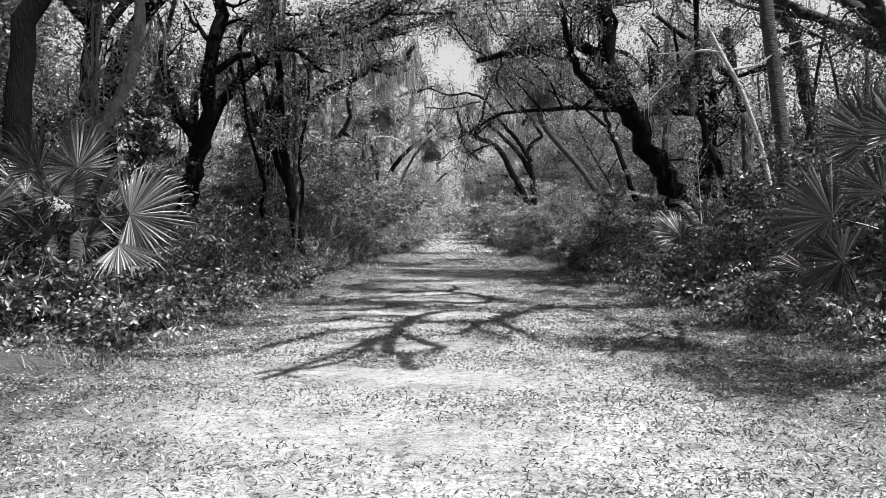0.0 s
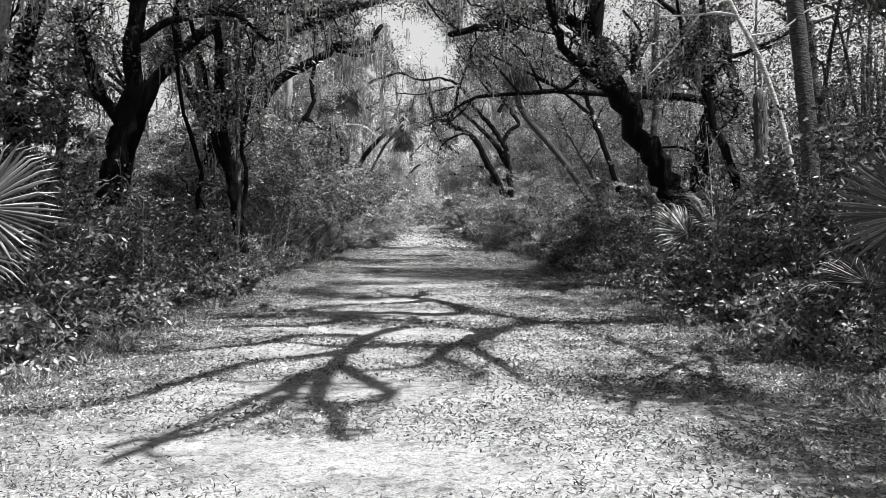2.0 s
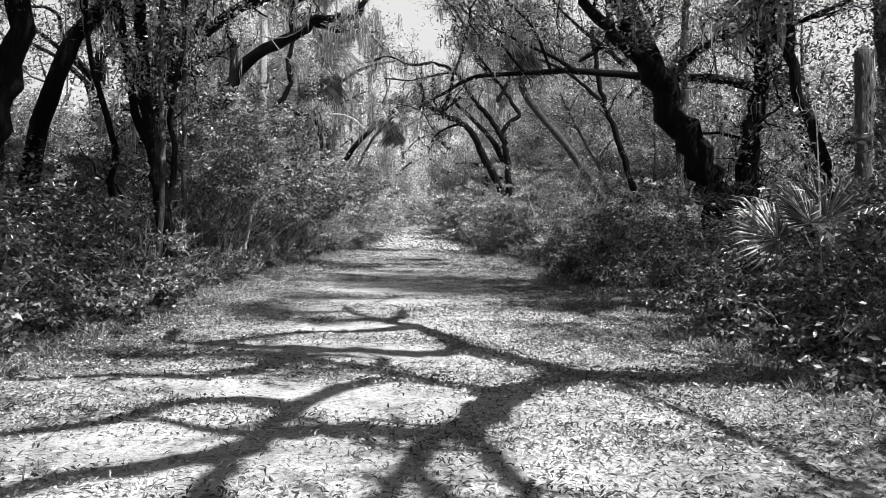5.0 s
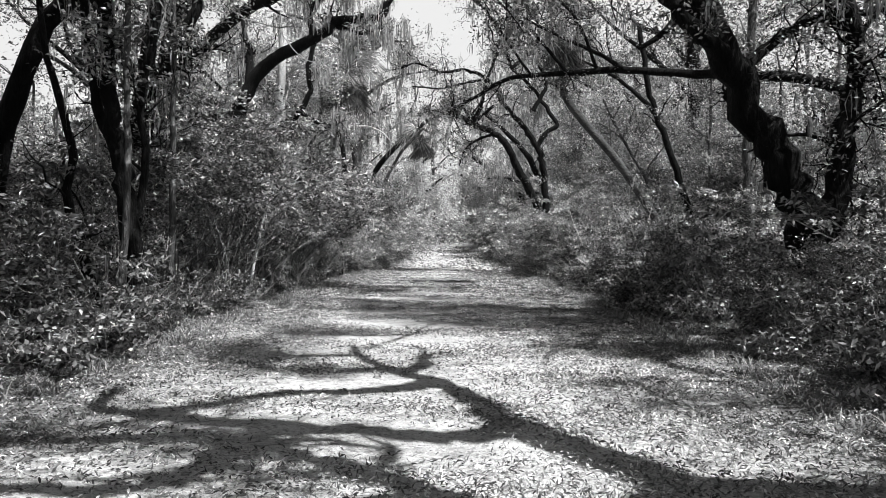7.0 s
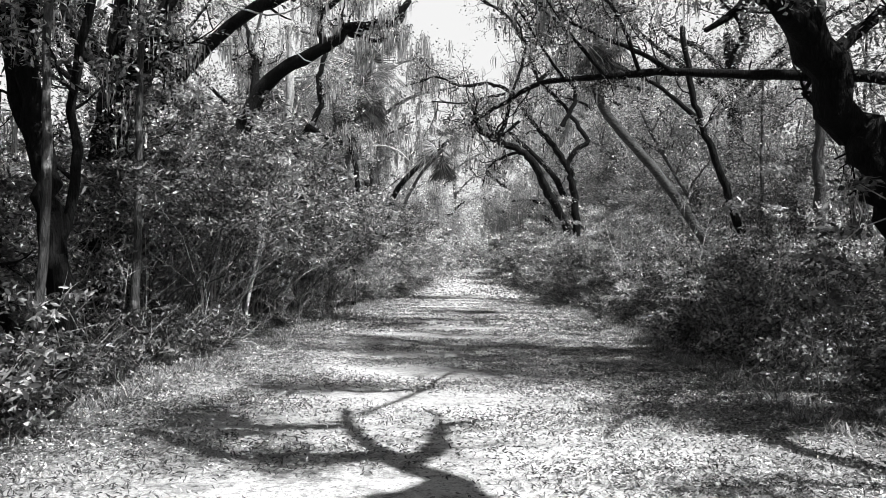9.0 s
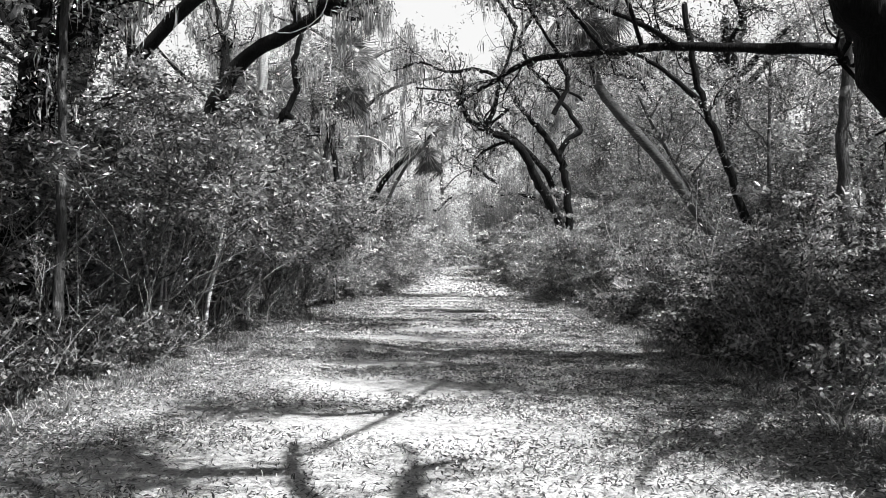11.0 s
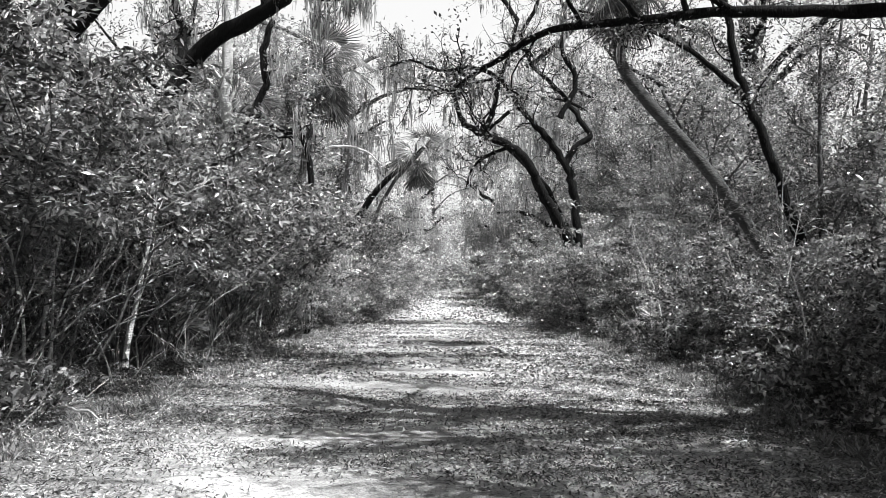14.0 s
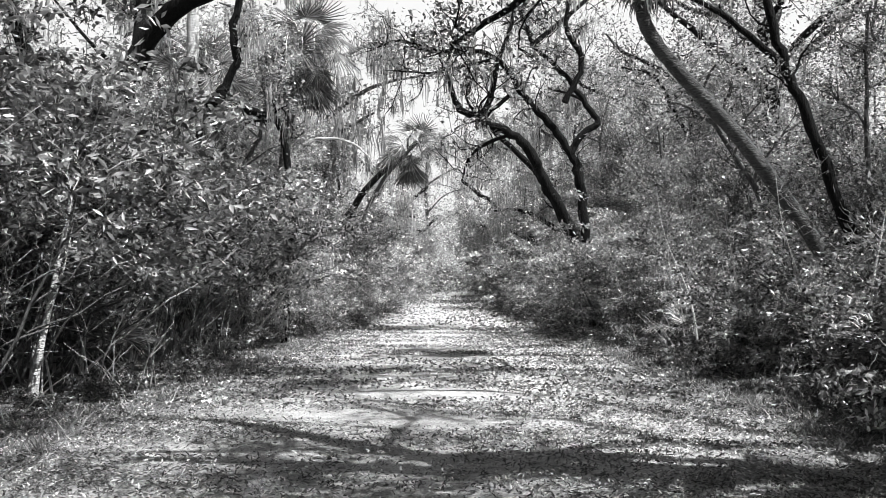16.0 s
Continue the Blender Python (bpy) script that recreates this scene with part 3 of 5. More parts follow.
# the far oak with curled limbs
oak("gnarled live oak with curled bare limbs over the track", [
    ([(5.2, 48.2, -0.2), (4.6, 48.0, 2.4), (3.6, 47.4, 4.3), (3.25, 47.2, 5.0), (2.85, 47.0, 5.8), (2.2, 47.0, 6.45), (1.2, 47.0, 6.9), (0.5, 47.0, 7.4), (0.2, 47.0, 8.4)], 0.25, 0.085),
    ([(4.75, 48.05, 2.0), (4.7, 48.0, 3.8), (4.5, 48.0, 5.2), (4.27, 48.0, 6.0), (3.55, 48.0, 7.0), (2.85, 48.0, 7.8), (2.35, 48.0, 8.65), (1.65, 48.0, 9.35), (0.8, 48.0, 9.6)], 0.18, 0.075),
    ([(4.3, 48.0, 5.95), (4.7, 48.0, 6.65), (5.25, 48.0, 7.0), (4.7, 48.0, 7.8), (4.0, 48.0, 8.8), (3.1, 48.0, 9.7), (2.7, 48.0, 10.8)], 0.13, 0.06),
    ([(1.2, 47.0, 6.9), (1.6, 47.0, 7.8), (1.8, 47.0, 8.8), (2.2, 47.0, 9.8), (2.5, 47.0, 11.0)], 0.12, 0.05),
    ([(2.2, 47.0, 6.45), (1.5, 47.2, 6.2), (0.9, 47.2, 5.8), (0.6, 47.3, 5.0)], 0.08, 0.03),
    ([(0.8, 48.0, 9.6), (-0.4, 48.0, 9.5), (-1.4, 48.0, 9.9), (-2.2, 47.8, 9.6)], 0.08, 0.03),
    ([(4.05, 47.6, 7.6), (4.65, 47.6, 8.9), (4.15, 47.6, 10.2), (4.3, 47.8, 11.6), (3.6, 48.0, 13.2)], 0.11, 0.05),
    ([(2.2, 47.4, 7.8), (1.3, 47.4, 7.1), (0.9, 47.4, 7.5), (0.6, 47.4, 8.2)], 0.08, 0.03),
    ([(1.6, 47.4, 9.0), (0.7, 47.4, 8.8), (-0.3, 47.4, 8.6), (-1.6, 47.4, 8.7)], 0.07, 0.03),
    ([(2.5, 47.0, 11.0), (1.6, 47.2, 12.4), (0.4, 47.4, 13.2), (-0.6, 47.4, 14.4)], 0.09, 0.04),
    ([(2.7, 48.0, 10.8), (3.4, 48.2, 12.4), (3.0, 48.4, 14.2), (2.2, 48.4, 15.4)], 0.1, 0.04),
    ([(3.1, 48.0, 9.7), (4.6, 48.4, 11.0), (5.8, 48.6, 12.2), (6.6, 48.6, 13.8)], 0.1, 0.04),
], 104, 7000, 1000, 11, 1.8, levels=3, moss_len=0.5, moss_w=0.012, spread=0.22, ln=0.12, wd=0.055, leaf_mat=LEAF_FAR)

# the arching oak on the left
oak("dark live oak limb arching up over the track, hung with moss", [
    ([(-9.8, 41.5, -0.2), (-9.4, 41.3, 3.2), (-8.6, 41.2, 5.6), (-7.75, 41.0, 7.0), (-6.95, 40.8, 8.2), (-4.9, 40.2, 9.1), (-3.85, 39.5, 9.6), (-2.4, 39.3, 9.65), (-1.9, 39.3, 10.4)], 0.44, 0.1),
    ([(-4.9, 40.2, 9.1), (-5.1, 40.1, 10.1), (-4.3, 40.0, 10.8), (-3.4, 40.0, 11.8)], 0.16, 0.06),
    ([(-4.1, 39.7, 9.5), (-3.1, 39.4, 9.1), (-2.1, 39.3, 9.3)], 0.12, 0.04),
    ([(-9.0, 41.2, 5.0), (-10.0, 40.8, 6.8), (-10.4, 40.0, 9.0), (-9.6, 39.4, 10.8)], 0.24, 0.08),
    ([(-7.6, 41.0, 7.3), (-7.7, 41.3, 9.0), (-8.3, 41.8, 10.8)], 0.2, 0.07),
], 105, 5000, 1500, 8, 1.6, moss_len=0.6, moss_w=0.014)

# the clustered trunks on the left
oak("cluster of dark oak trunks rising from one foot", [
    ([(-4.15, 21.1, -0.2), (-4.05, 21.0, 0.8), (-4.1, 21.0, 1.4), (-4.18, 21.0, 2.0), (-4.26, 21.0, 2.6), (-4.4, 21.0, 3.3), (-4.5, 21.0, 4.2), (-4.5, 21.0, 5.6), (-4.8, 21.2, 7.6)], 0.16, 0.09),
    ([(-4.22, 21.0, 2.4), (-4.6, 21.1, 3.2), (-4.72, 21.1, 3.9), (-4.85, 21.1, 4.8), (-5.3, 21.2, 6.8)], 0.09, 0.05),
    ([(-4.3, 21.1, -0.1), (-4.8, 21.2, 1.0), (-5.05, 21.1, 2.0), (-4.95, 21.0, 2.8), (-5.3, 21.0, 4.0), (-5.5, 21.0, 6.0)], 0.08, 0.04),
    ([(-4.12, 21.0, 1.6), (-3.95, 21.1, 2.4), (-4.05, 21.2, 3.4), (-3.8, 21.2, 4.8), (-3.7, 21.2, 6.4)], 0.06, 0.04),
], 106, 2600, 100, 5, 1.1, leaf_low=3.8, leaf_mat=LEAF_PALE, ln=0.1, wd=0.044)
oak("dark oak leaning in from the verge, leafy limbs over the track", [
    ([(-8.4, 24.6, -0.2), (-8.0, 24.5, 3.0), (-7.0, 24.4, 5.4), (-5.4, 24.2, 6.8), (-3.6, 24.0, 7.6), (-1.8, 23.8, 8.0), (-0.6, 23.6, 8.4)], 0.24, 0.07),
    ([(-5.0, 24.2, 7.0), (-3.8, 25.4, 7.4), (-2.4, 26.4, 7.7), (-1.2, 27.2, 8.2)], 0.1, 0.04),
    ([(-4.2, 24.1, 7.3), (-3.4, 22.8, 7.0), (-2.4, 21.8, 6.9), (-1.4, 21.0, 7.2)], 0.1, 0.04),
    ([(-2.6, 24.0, 7.8), (-1.4, 25.2, 8.2), (0.2, 26.0, 8.4)], 0.08, 0.03),
    ([(-6.4, 24.3, 6.0), (-6.0, 23.0, 7.0), (-5.0, 21.6, 7.2), (-3.8, 20.6, 7.0)], 0.1, 0.04),
], 116, 9000, 300, 9, 1.5, leaf_mat=LEAF_MID, spread=0.2)

# other dark trunks on the left
oak("dark mossy oak trunk with a pale foot among shrubs", [
    ([(-6.95, 20.0, -0.2), (-6.7, 20.0, 2.0), (-6.5, 20.0, 3.0), (-6.15, 20.0, 4.2), (-5.95, 20.0, 5.8), (-5.6, 20.0, 7.6)], 0.27, 0.16),
    ([(-6.3, 20.0, 3.6), (-6.9, 20.2, 4.5), (-7.4, 20.4, 6.2)], 0.15, 0.08),
    ([(-6.0, 20.0, 5.4), (-5.0, 20.0, 5.9), (-3.9, 20.0, 5.95), (-3.2, 20.0, 5.4)], 0.1, 0.04),
], 107, 5000, 140, 8, 1.4, leaf_mat=LEAF_PALE, bark_mat=BARK_DARK, leaf_low=2.8)
oak("dark oak trunk forking above the shrubs", [
    ([(-6.3, 26.3, -0.2), (-6.25, 26.2, 0.6), (-6.25, 26.2, 1.6), (-6.18, 26.2, 2.6), (-6.08, 26.2, 3.7), (-5.95, 26.2, 4.5), (-5.8, 26.2, 5.7), (-5.6, 26.2, 7.2), (-5.5, 26.3, 9.0)], 0.24, 0.13),
    ([(-5.97, 26.2, 4.4), (-5.54, 26.2, 4.75), (-5.25, 26.2, 5.3), (-4.98, 26.2, 6.0), (-4.6, 26.2, 7.2), (-4.0, 26.2, 8.6)], 0.16, 0.08),
    ([(-6.1, 26.2, 2.6), (-5.82, 26.1, 3.5), (-5.6, 26.0, 4.1), (-5.5, 26.0, 5.2)], 0.05, 0.025),
    ([(-5.95, 26.2, 4.6), (-6.6, 26.3, 5.4), (-7.4, 26.4, 7.2)], 0.12, 0.06),
], 108, 4800, 200, 8, 1.4, leaf_mat=LEAF_PALE, leaf_low=3.4)
oak("tall dark oak leaning behind the shrubs", [
    ([(-7.4, 29.6, -0.2), (-7.2, 29.5, 3.0), (-6.9, 29.4, 5.0), (-6.4, 29.4, 6.6), (-5.8, 29.4, 8.6)], 0.26, 0.14),
    ([(-7.0, 29.4, 4.8), (-8.0, 29.6, 6.4), (-8.6, 29.6, 8.4)], 0.14, 0.07),
], 109, 6000, 200, 8, 1.5, leaf_mat=LEAF_MID, leaf_low=4.0)
oak("pale curved leaning trunk beside the palmettos", [
    ([(-6.3, 13.1, -0.2), (-6.0, 13.0, 2.0), (-5.76, 13.0, 2.95), (-5.55, 13.0, 3.36), (-5.3, 13.0, 3.75), (-5.08, 13.0, 4.25), (-5.0, 13.0, 5.4), (-5.1, 13.0, 7.0)], 0.13, 0.08),
    ([(-5.7, 13.0, 3.0), (-5.72, 13.0, 4.0), (-5.6, 13.0, 5.4)], 0.035, 0.02),
    ([(-6.0, 13.1, 2.0), (-5.85, 13.1, 3.6), (-5.8, 13.1, 5.4)], 0.03, 0.02),
], 110, 3000, 60, 6, 1.1, bark_mat=BARK_GREY, leaf_low=5.5, group="slender trees", name="leaning_tree")
oak("slender pale trunk standing among dark shrubs", [
    ([(-5.0, 25.0, -0.2), (-4.94, 25.0, 3.0), (-4.93, 25.0, 5.0), (-5.0, 25.0, 8.0)], 0.07, 0.04)],
    111, 600, 0, 6, 0.9, bark_mat=BARK_MID, leaf_low=4.0, group="slender trees", name="slender_tree")
oak("slender pale trunk beside the dark oak cluster", [
    ([(-4.1, 20.5, -0.2), (-4.05, 20.6, 1.2), (-4.0, 20.6, 2.5), (-4.02, 20.6, 3.2), (-4.0, 20.6, 4.5), (-4.05, 20.7, 6.5)], 0.055, 0.04)],
    115, 300, 0, 5, 0.8, bark_mat=BARK_MID, leaf_low=4.0, group="slender trees", name="slender_tree")
oak("tall straight trunk standing behind the shrubs", [
    ([(8.1, 31.0, -0.2), (8.08, 31.0, 2.0), (8.05, 31.0, 4.0), (8.1, 31.0, 6.0), (8.2, 31.0, 9.0)], 0.14, 0.1)],
    117, 500, 0, 5, 1.0, bark_mat=BARK_MID, leaf_low=5.0, group="slender trees", name="slender_tree")
oak("pale bare branch arching out of the shrubs", [
    ([(-6.8, 55.0, 0.0), (-6.7, 55.0, 4.0), (-6.6, 55.0, 6.6), (-6.1, 55.0, 7.6), (-5.1, 55.0, 7.95), (-3.9, 55.0, 7.7), (-3.2, 55.0, 7.1)], 0.1, 0.04)],
    118, 0, 0, 4, 0.8, levels=1, bark_mat=BARK_PALE, group="slender trees", name="dead_tree", category="dead tree")
oak("pale straight trunk far behind the shrubs", [
    ([(-6.65, 42.0, -0.2), (-6.6, 42.0, 5.0), (-6.57, 42.0, 7.2), (-6.5, 42.0, 10.5)], 0.2, 0.14)],
    112, 900, 150, 6, 1.2, bark_mat=BARK_PALE, leaf_low=7.5, group="slender trees", name="slender_tree")
oak("dark curled limbs of a live oak above the shrubs", [
    ([(-6.9, 42.2, -0.2), (-6.7, 42.0, 4.2), (-6.3, 42.0, 5.9), (-5.95, 42.0, 6.5), (-5.6, 42.0, 7.0), (-5.4, 42.0, 7.5), (-5.5, 42.0, 8.3), (-5.2, 42.0, 9.4)], 0.15, 0.09),
    ([(-5.8, 42.0, 6.7), (-5.35, 42.0, 6.35), (-4.85, 42.0, 6.1), (-4.35, 42.0, 5.9), (-4.1, 42.0, 5.2), (-4.0, 42.2, 3.5), (-4.2, 42.3, 0.0)], 0.12, 0.09),
], 113, 800, 350, 6, 1.2)

# right-hand trees near the start
oak("slender dark tree with crooked branches", [
    ([(6.9, 19.2, -0.2), (6.36, 19.0, 2.4), (5.9, 19.0, 3.55), (5.78, 19.0, 4.75), (5.7, 19.0, 7.0)], 0.1, 0.06),
    ([(5.85, 19.0, 3.9), (5.4, 19.0, 4.7), (5.2, 19.0, 6.0)], 0.05, 0.03),
], 114, 2500, 80, 7, 1.2, group="slender trees", name="slender_tree")


def dead_sapling():
    rng = np.random.default_rng(8)
    base = np.array((6.76, 16.4, 0.00))
    root = thing("dead_sapling", "bleached bare dead sapling leaning across the palm trunk", "dead tree", at=tuple(base))
    for i, (pts, r0, r1) in enumerate((
            ([(6.76, 16.4, -0.10), (6.49, 16.4, 1.69), (6.22, 16.4, 3.04), (5.83, 16.4, 4.17), (5.43, 16.4, 4.93), (5.15, 16.4, 5.51)], 0.06, 0.035),
            ([(5.43, 16.4, 4.93), (5.09, 16.4, 4.98), (4.80, 16.4, 4.95), (4.11, 16.3, 4.90)], 0.03, 0.012),
            ([(5.60, 16.4, 4.58), (6.17, 16.4, 4.68), (6.66, 16.4, 5.02), (7.15, 16.4, 5.17)], 0.022, 0.01),
            ([(4.80, 16.4, 4.95), (4.31, 16.3, 4.34), (3.82, 16.2, 3.85)], 0.016, 0.006))):
        g = Geo()
        tube(g, smooth_path(np.array(pts) - base, 5), r0, r1, 8, rng, 0.06)
        part("branch" if i else "trunk", g, BARK_PALE, root, smooth=True)


dead_sapling()


def snag():
    rng = np.random.default_rng(9)
    root = thing("snag", "broken dead trunk wrapped in shaggy grey moss", "dead tree", at=(6.75, 18.6, 0))
    g = Geo()
    tube(g, smooth_path([(0.1, 0, -0.1), (0, 0, 2.0), (-0.02, 0, 3.0), (-0.03, 0, 3.95)], 6), 0.12, 0.11, 9, rng, 0.12)
    part("trunk", g, TWIG, root, smooth=True)
    g = Geo()
    th = rng.uniform(0, 6.28, 120)
    strands(g, rng, np.stack([0.12 * np.cos(th), 0.12 * np.sin(th), rng.uniform(2.6, 4.0, 120)], 1), 0.22, 0.012)
    tagged(part("moss", g, MOSS, root, "shaggy grey moss"), kind="stuff")


snag()


def pale_sapling(x, y, pts, r, leaf_n=300, seed=1):
    rng = np.random.default_rng(seed)
    root = thing("sapling", "thin pale-barked sapling standing at the track's edge", "sapling", "pale saplings", at=(x, y, 0))
    g, tips = Geo(), []
    p = smooth_path(pts, 5)
    tube(g, p, r, r * 0.15, 7, rng, 0.06)
    part("trunk", g, BARK_PALE, root, smooth=True)
    g = Geo()
    sprout(rng, g, p, r * 0.6, 6, 0.8, 2, tips, 0.35, 0.08, 0.45, 4)
    tagged(part("twigwork", g, TWIG_PALE, root, smooth=True), kind="stuff")
    g = Geo()
    leaves(g, rng, around(rng, np.array(tips), max(1, leaf_n // len(tips)), 0.08), 0.09, 0.035, 0.6)
    part("crown", g, LEAF_MID, root)


pale_sapling(-5.05, 31.2, [(0, 0, -0.1), (0.03, 0, 0.46), (0.19, 0, 1.3), (0.36, 0, 2.15), (0.46, 0, 2.8), (0.5, 0.05, 3.3)], 0.062, 500, 31)
pale_sapling(-5.6, 34.5, [(0, 0, -0.1), (0.2, 0, 1.4), (0.25, 0, 2.8), (0.6, 0, 4.0)], 0.035, 400, 32)
pale_sapling(-4.9, 28.3, [(0, 0, -0.1), (0.05, 0, 1.2), (0.25, 0, 2.3), (0.2, 0, 3.2)], 0.03, 400, 33)
pale_sapling(5.2, 31.0, [(0, 0, -0.1), (0.1, 0, 1.2), (0.28, 0, 2.1), (0.4, 0, 2.6)], 0.025, 200, 34)
sap_rng = np.random.default_rng(303)
for k in range(30):
    side = -1 if k % 5 < 3 else 1
    x, y, h, lean = side * sap_rng.uniform(4.7, 5.5), sap_rng.uniform(16, 46), sap_rng.uniform(1.3, 3.4), -side * sap_rng.uniform(-0.15, 0.3)
    pale_sapling(x, y, [(0, 0, -0.1), (lean * 0.2 * h, 0.05, 0.35 * h), (lean * 0.7 * h + sap_rng.uniform(-0.1, 0.1), 0.0, 0.7 * h), (lean * h, sap_rng.uniform(-0.2, 0.2), h)], sap_rng.uniform(0.014, 0.03), 220, 400 + k)


# ---- dead sticks and vines ----
def stick(name, label, category, lines, mat, group=""):
    """A bare branch of one or more crooked lines, each (points, thickness at its ends)."""
    rng = np.random.default_rng(len(lines) + int(abs(lines[0][0][0][1]) * 10))
    base = np.array(lines[0][0][0], float)
    root = thing(name, label, category, group, at=tuple(base))
    for k, (pts, r0, r1) in enumerate(lines):
        g = Geo()
        p = smooth_path(np.array(pts, float) - base, 5)
        p[1:-1] += rng.normal(size=(len(p) - 2, 3)) * r0 * 0.5
        tube(g, p, r0, r1, 6, rng, 0.08)
        part("twig" if k else "branch", g, mat, root, smooth=True)


DEAD = "bleached dead branch lying in the verge"
stick("dead_branch", DEAD, "dead branch", [
    ([(4.95, 22.4, 0.05), (4.75, 22.3, 0.25), (4.95, 22.2, 0.5), (5.2, 22.2, 0.62), (5.5, 22.3, 0.66)], 0.022, 0.008),
    ([(4.85, 22.3, 0.4), (4.6, 22.1, 0.3), (4.45, 22.0, 0.1)], 0.014, 0.006),
    ([(5.1, 22.2, 0.58), (5.05, 22.0, 0.4), (4.95, 21.8, 0.15)], 0.012, 0.005)], BARK_PALE, "dead branches")
stick("dead_branch", DEAD, "dead branch", [
    ([(4.5, 31.0, 0.1), (4.8, 31.0, 0.25), (5.2, 31.0, 0.5), (5.6, 31.1, 0.7)], 0.025, 0.01),
    ([(4.9, 31.0, 0.3), (5.0, 30.8, 0.6), (5.3, 30.7, 0.8)], 0.014, 0.006)], BARK_PALE, "dead branches")
stick("dead_branch", "bleached forked branch standing among leaves", "dead branch", [
    ([(-4.9, 28.0, 0.1), (-5.0, 28.0, 1.4), (-5.3, 28.0, 2.4), (-5.1, 28.0, 2.75), (-4.9, 28.0, 2.95)], 0.022, 0.01),
    ([(-5.15, 28.0, 2.2), (-5.4, 27.9, 2.6), (-5.5, 27.9, 2.9)], 0.014, 0.006)], BARK_PALE, "dead branches")
stick("dead_branch", DEAD, "dead branch", [
    ([(-4.4, 27.4, 0.08), (-4.1, 27.2, 0.16), (-3.7, 27.0, 0.12), (-3.4, 26.7, 0.06)], 0.02, 0.008),
    ([(-4.0, 27.15, 0.14), (-3.8, 27.3, 0.3), (-3.7, 27.5, 0.42)], 0.012, 0.005)], BARK_PALE, "dead branches")
stick("dead_branch", "short bleached branch sticking out of the shrubs", "dead branch", [
    ([(-6.6, 18.1, 1.9), (-6.1, 18.0, 2.15), (-5.8, 17.9, 2.3)], 0.03, 0.012)], BARK_PALE, "dead branches")
stick("dead_branch", "leaning bleached branch at the foot of the shrubs", "dead branch", [
    ([(-5.5, 22.0, 0.0), (-5.1, 22.0, 0.6), (-4.8, 22.0, 1.15), (-4.75, 22.0, 1.5)], 0.022, 0.01),
    ([(-5.1, 22.0, 0.6), (-5.3, 21.9, 1.0), (-5.35, 21.9, 1.4)], 0.014, 0.006)], BARK_PALE, "dead branches")
stick("dead_branch", DEAD, "dead branch", [
    ([(5.6, 30.2, 0.9), (5.75, 30.1, 1.2), (5.95, 30.0, 1.6), (5.9, 29.9, 2.0)], 0.018, 0.008),
    ([(5.75, 30.1, 1.2), (5.5, 30.0, 1.5), (5.3, 29.9, 1.6)], 0.012, 0.005)], BARK_PALE, "dead branches")
twig_rng = np.random.default_rng(515)
for k in range(26):
    side = -1 if k % 5 < 3 else 1
    x, y = side * twig_rng.uniform(4.1, 4.8), twig_rng.uniform(19, 38)
    lines = []
    for j in range(4):
        a, h, r = twig_rng.uniform(0, 6.28), twig_rng.uniform(0.4, 1.3), twig_rng.uniform(0.2, 0.8)
        bx, by = x + twig_rng.uniform(-0.15, 0.15), y + twig_rng.uniform(-0.15, 0.15)
        mid = (bx + 0.4 * r * math.cos(a), by + 0.4 * r * math.sin(a), 0.55 * h)
        lines.append(([(bx, by, 0.0), mid, (bx + r * math.cos(a), by + r * math.sin(a), h)], 0.011, 0.004))
        lines.append(([mid, (mid[0] + 0.3 * math.cos(a + 1), mid[1] + 0.3 * math.sin(a + 1), mid[2] + 0.25)], 0.007, 0.003))
    stick("dead_twigs", "spray of thin bleached bare twigs at the track's edge", "dead branch", lines, TWIG_PALE, "bare twigs")
stick("hanging_vine", "thin pale woody vine looped between trees", "vine", [
    ([(-4.3, 26.0, 6.6), (-4.1, 26.0, 6.1), (-3.6, 26.0, 5.85), (-3.1, 26.0, 5.75), (-2.6, 26.0, 5.9), (-2.3, 26.0, 6.3), (-2.2, 26.0, 7.2)], 0.016, 0.012)], TWIG_PALE, "vines")
stick("hanging_vine", "thin pale woody vine looped between trees", "vine", [
    ([(-4.0, 30.0, 7.2), (-3.9, 30.0, 6.6), (-3.5, 30.0, 6.1), (-3.0, 30.0, 5.95), (-2.4, 30.0, 6.3), (-2.1, 30.0, 7.2)], 0.014, 0.01)], TWIG_PALE, "vines")


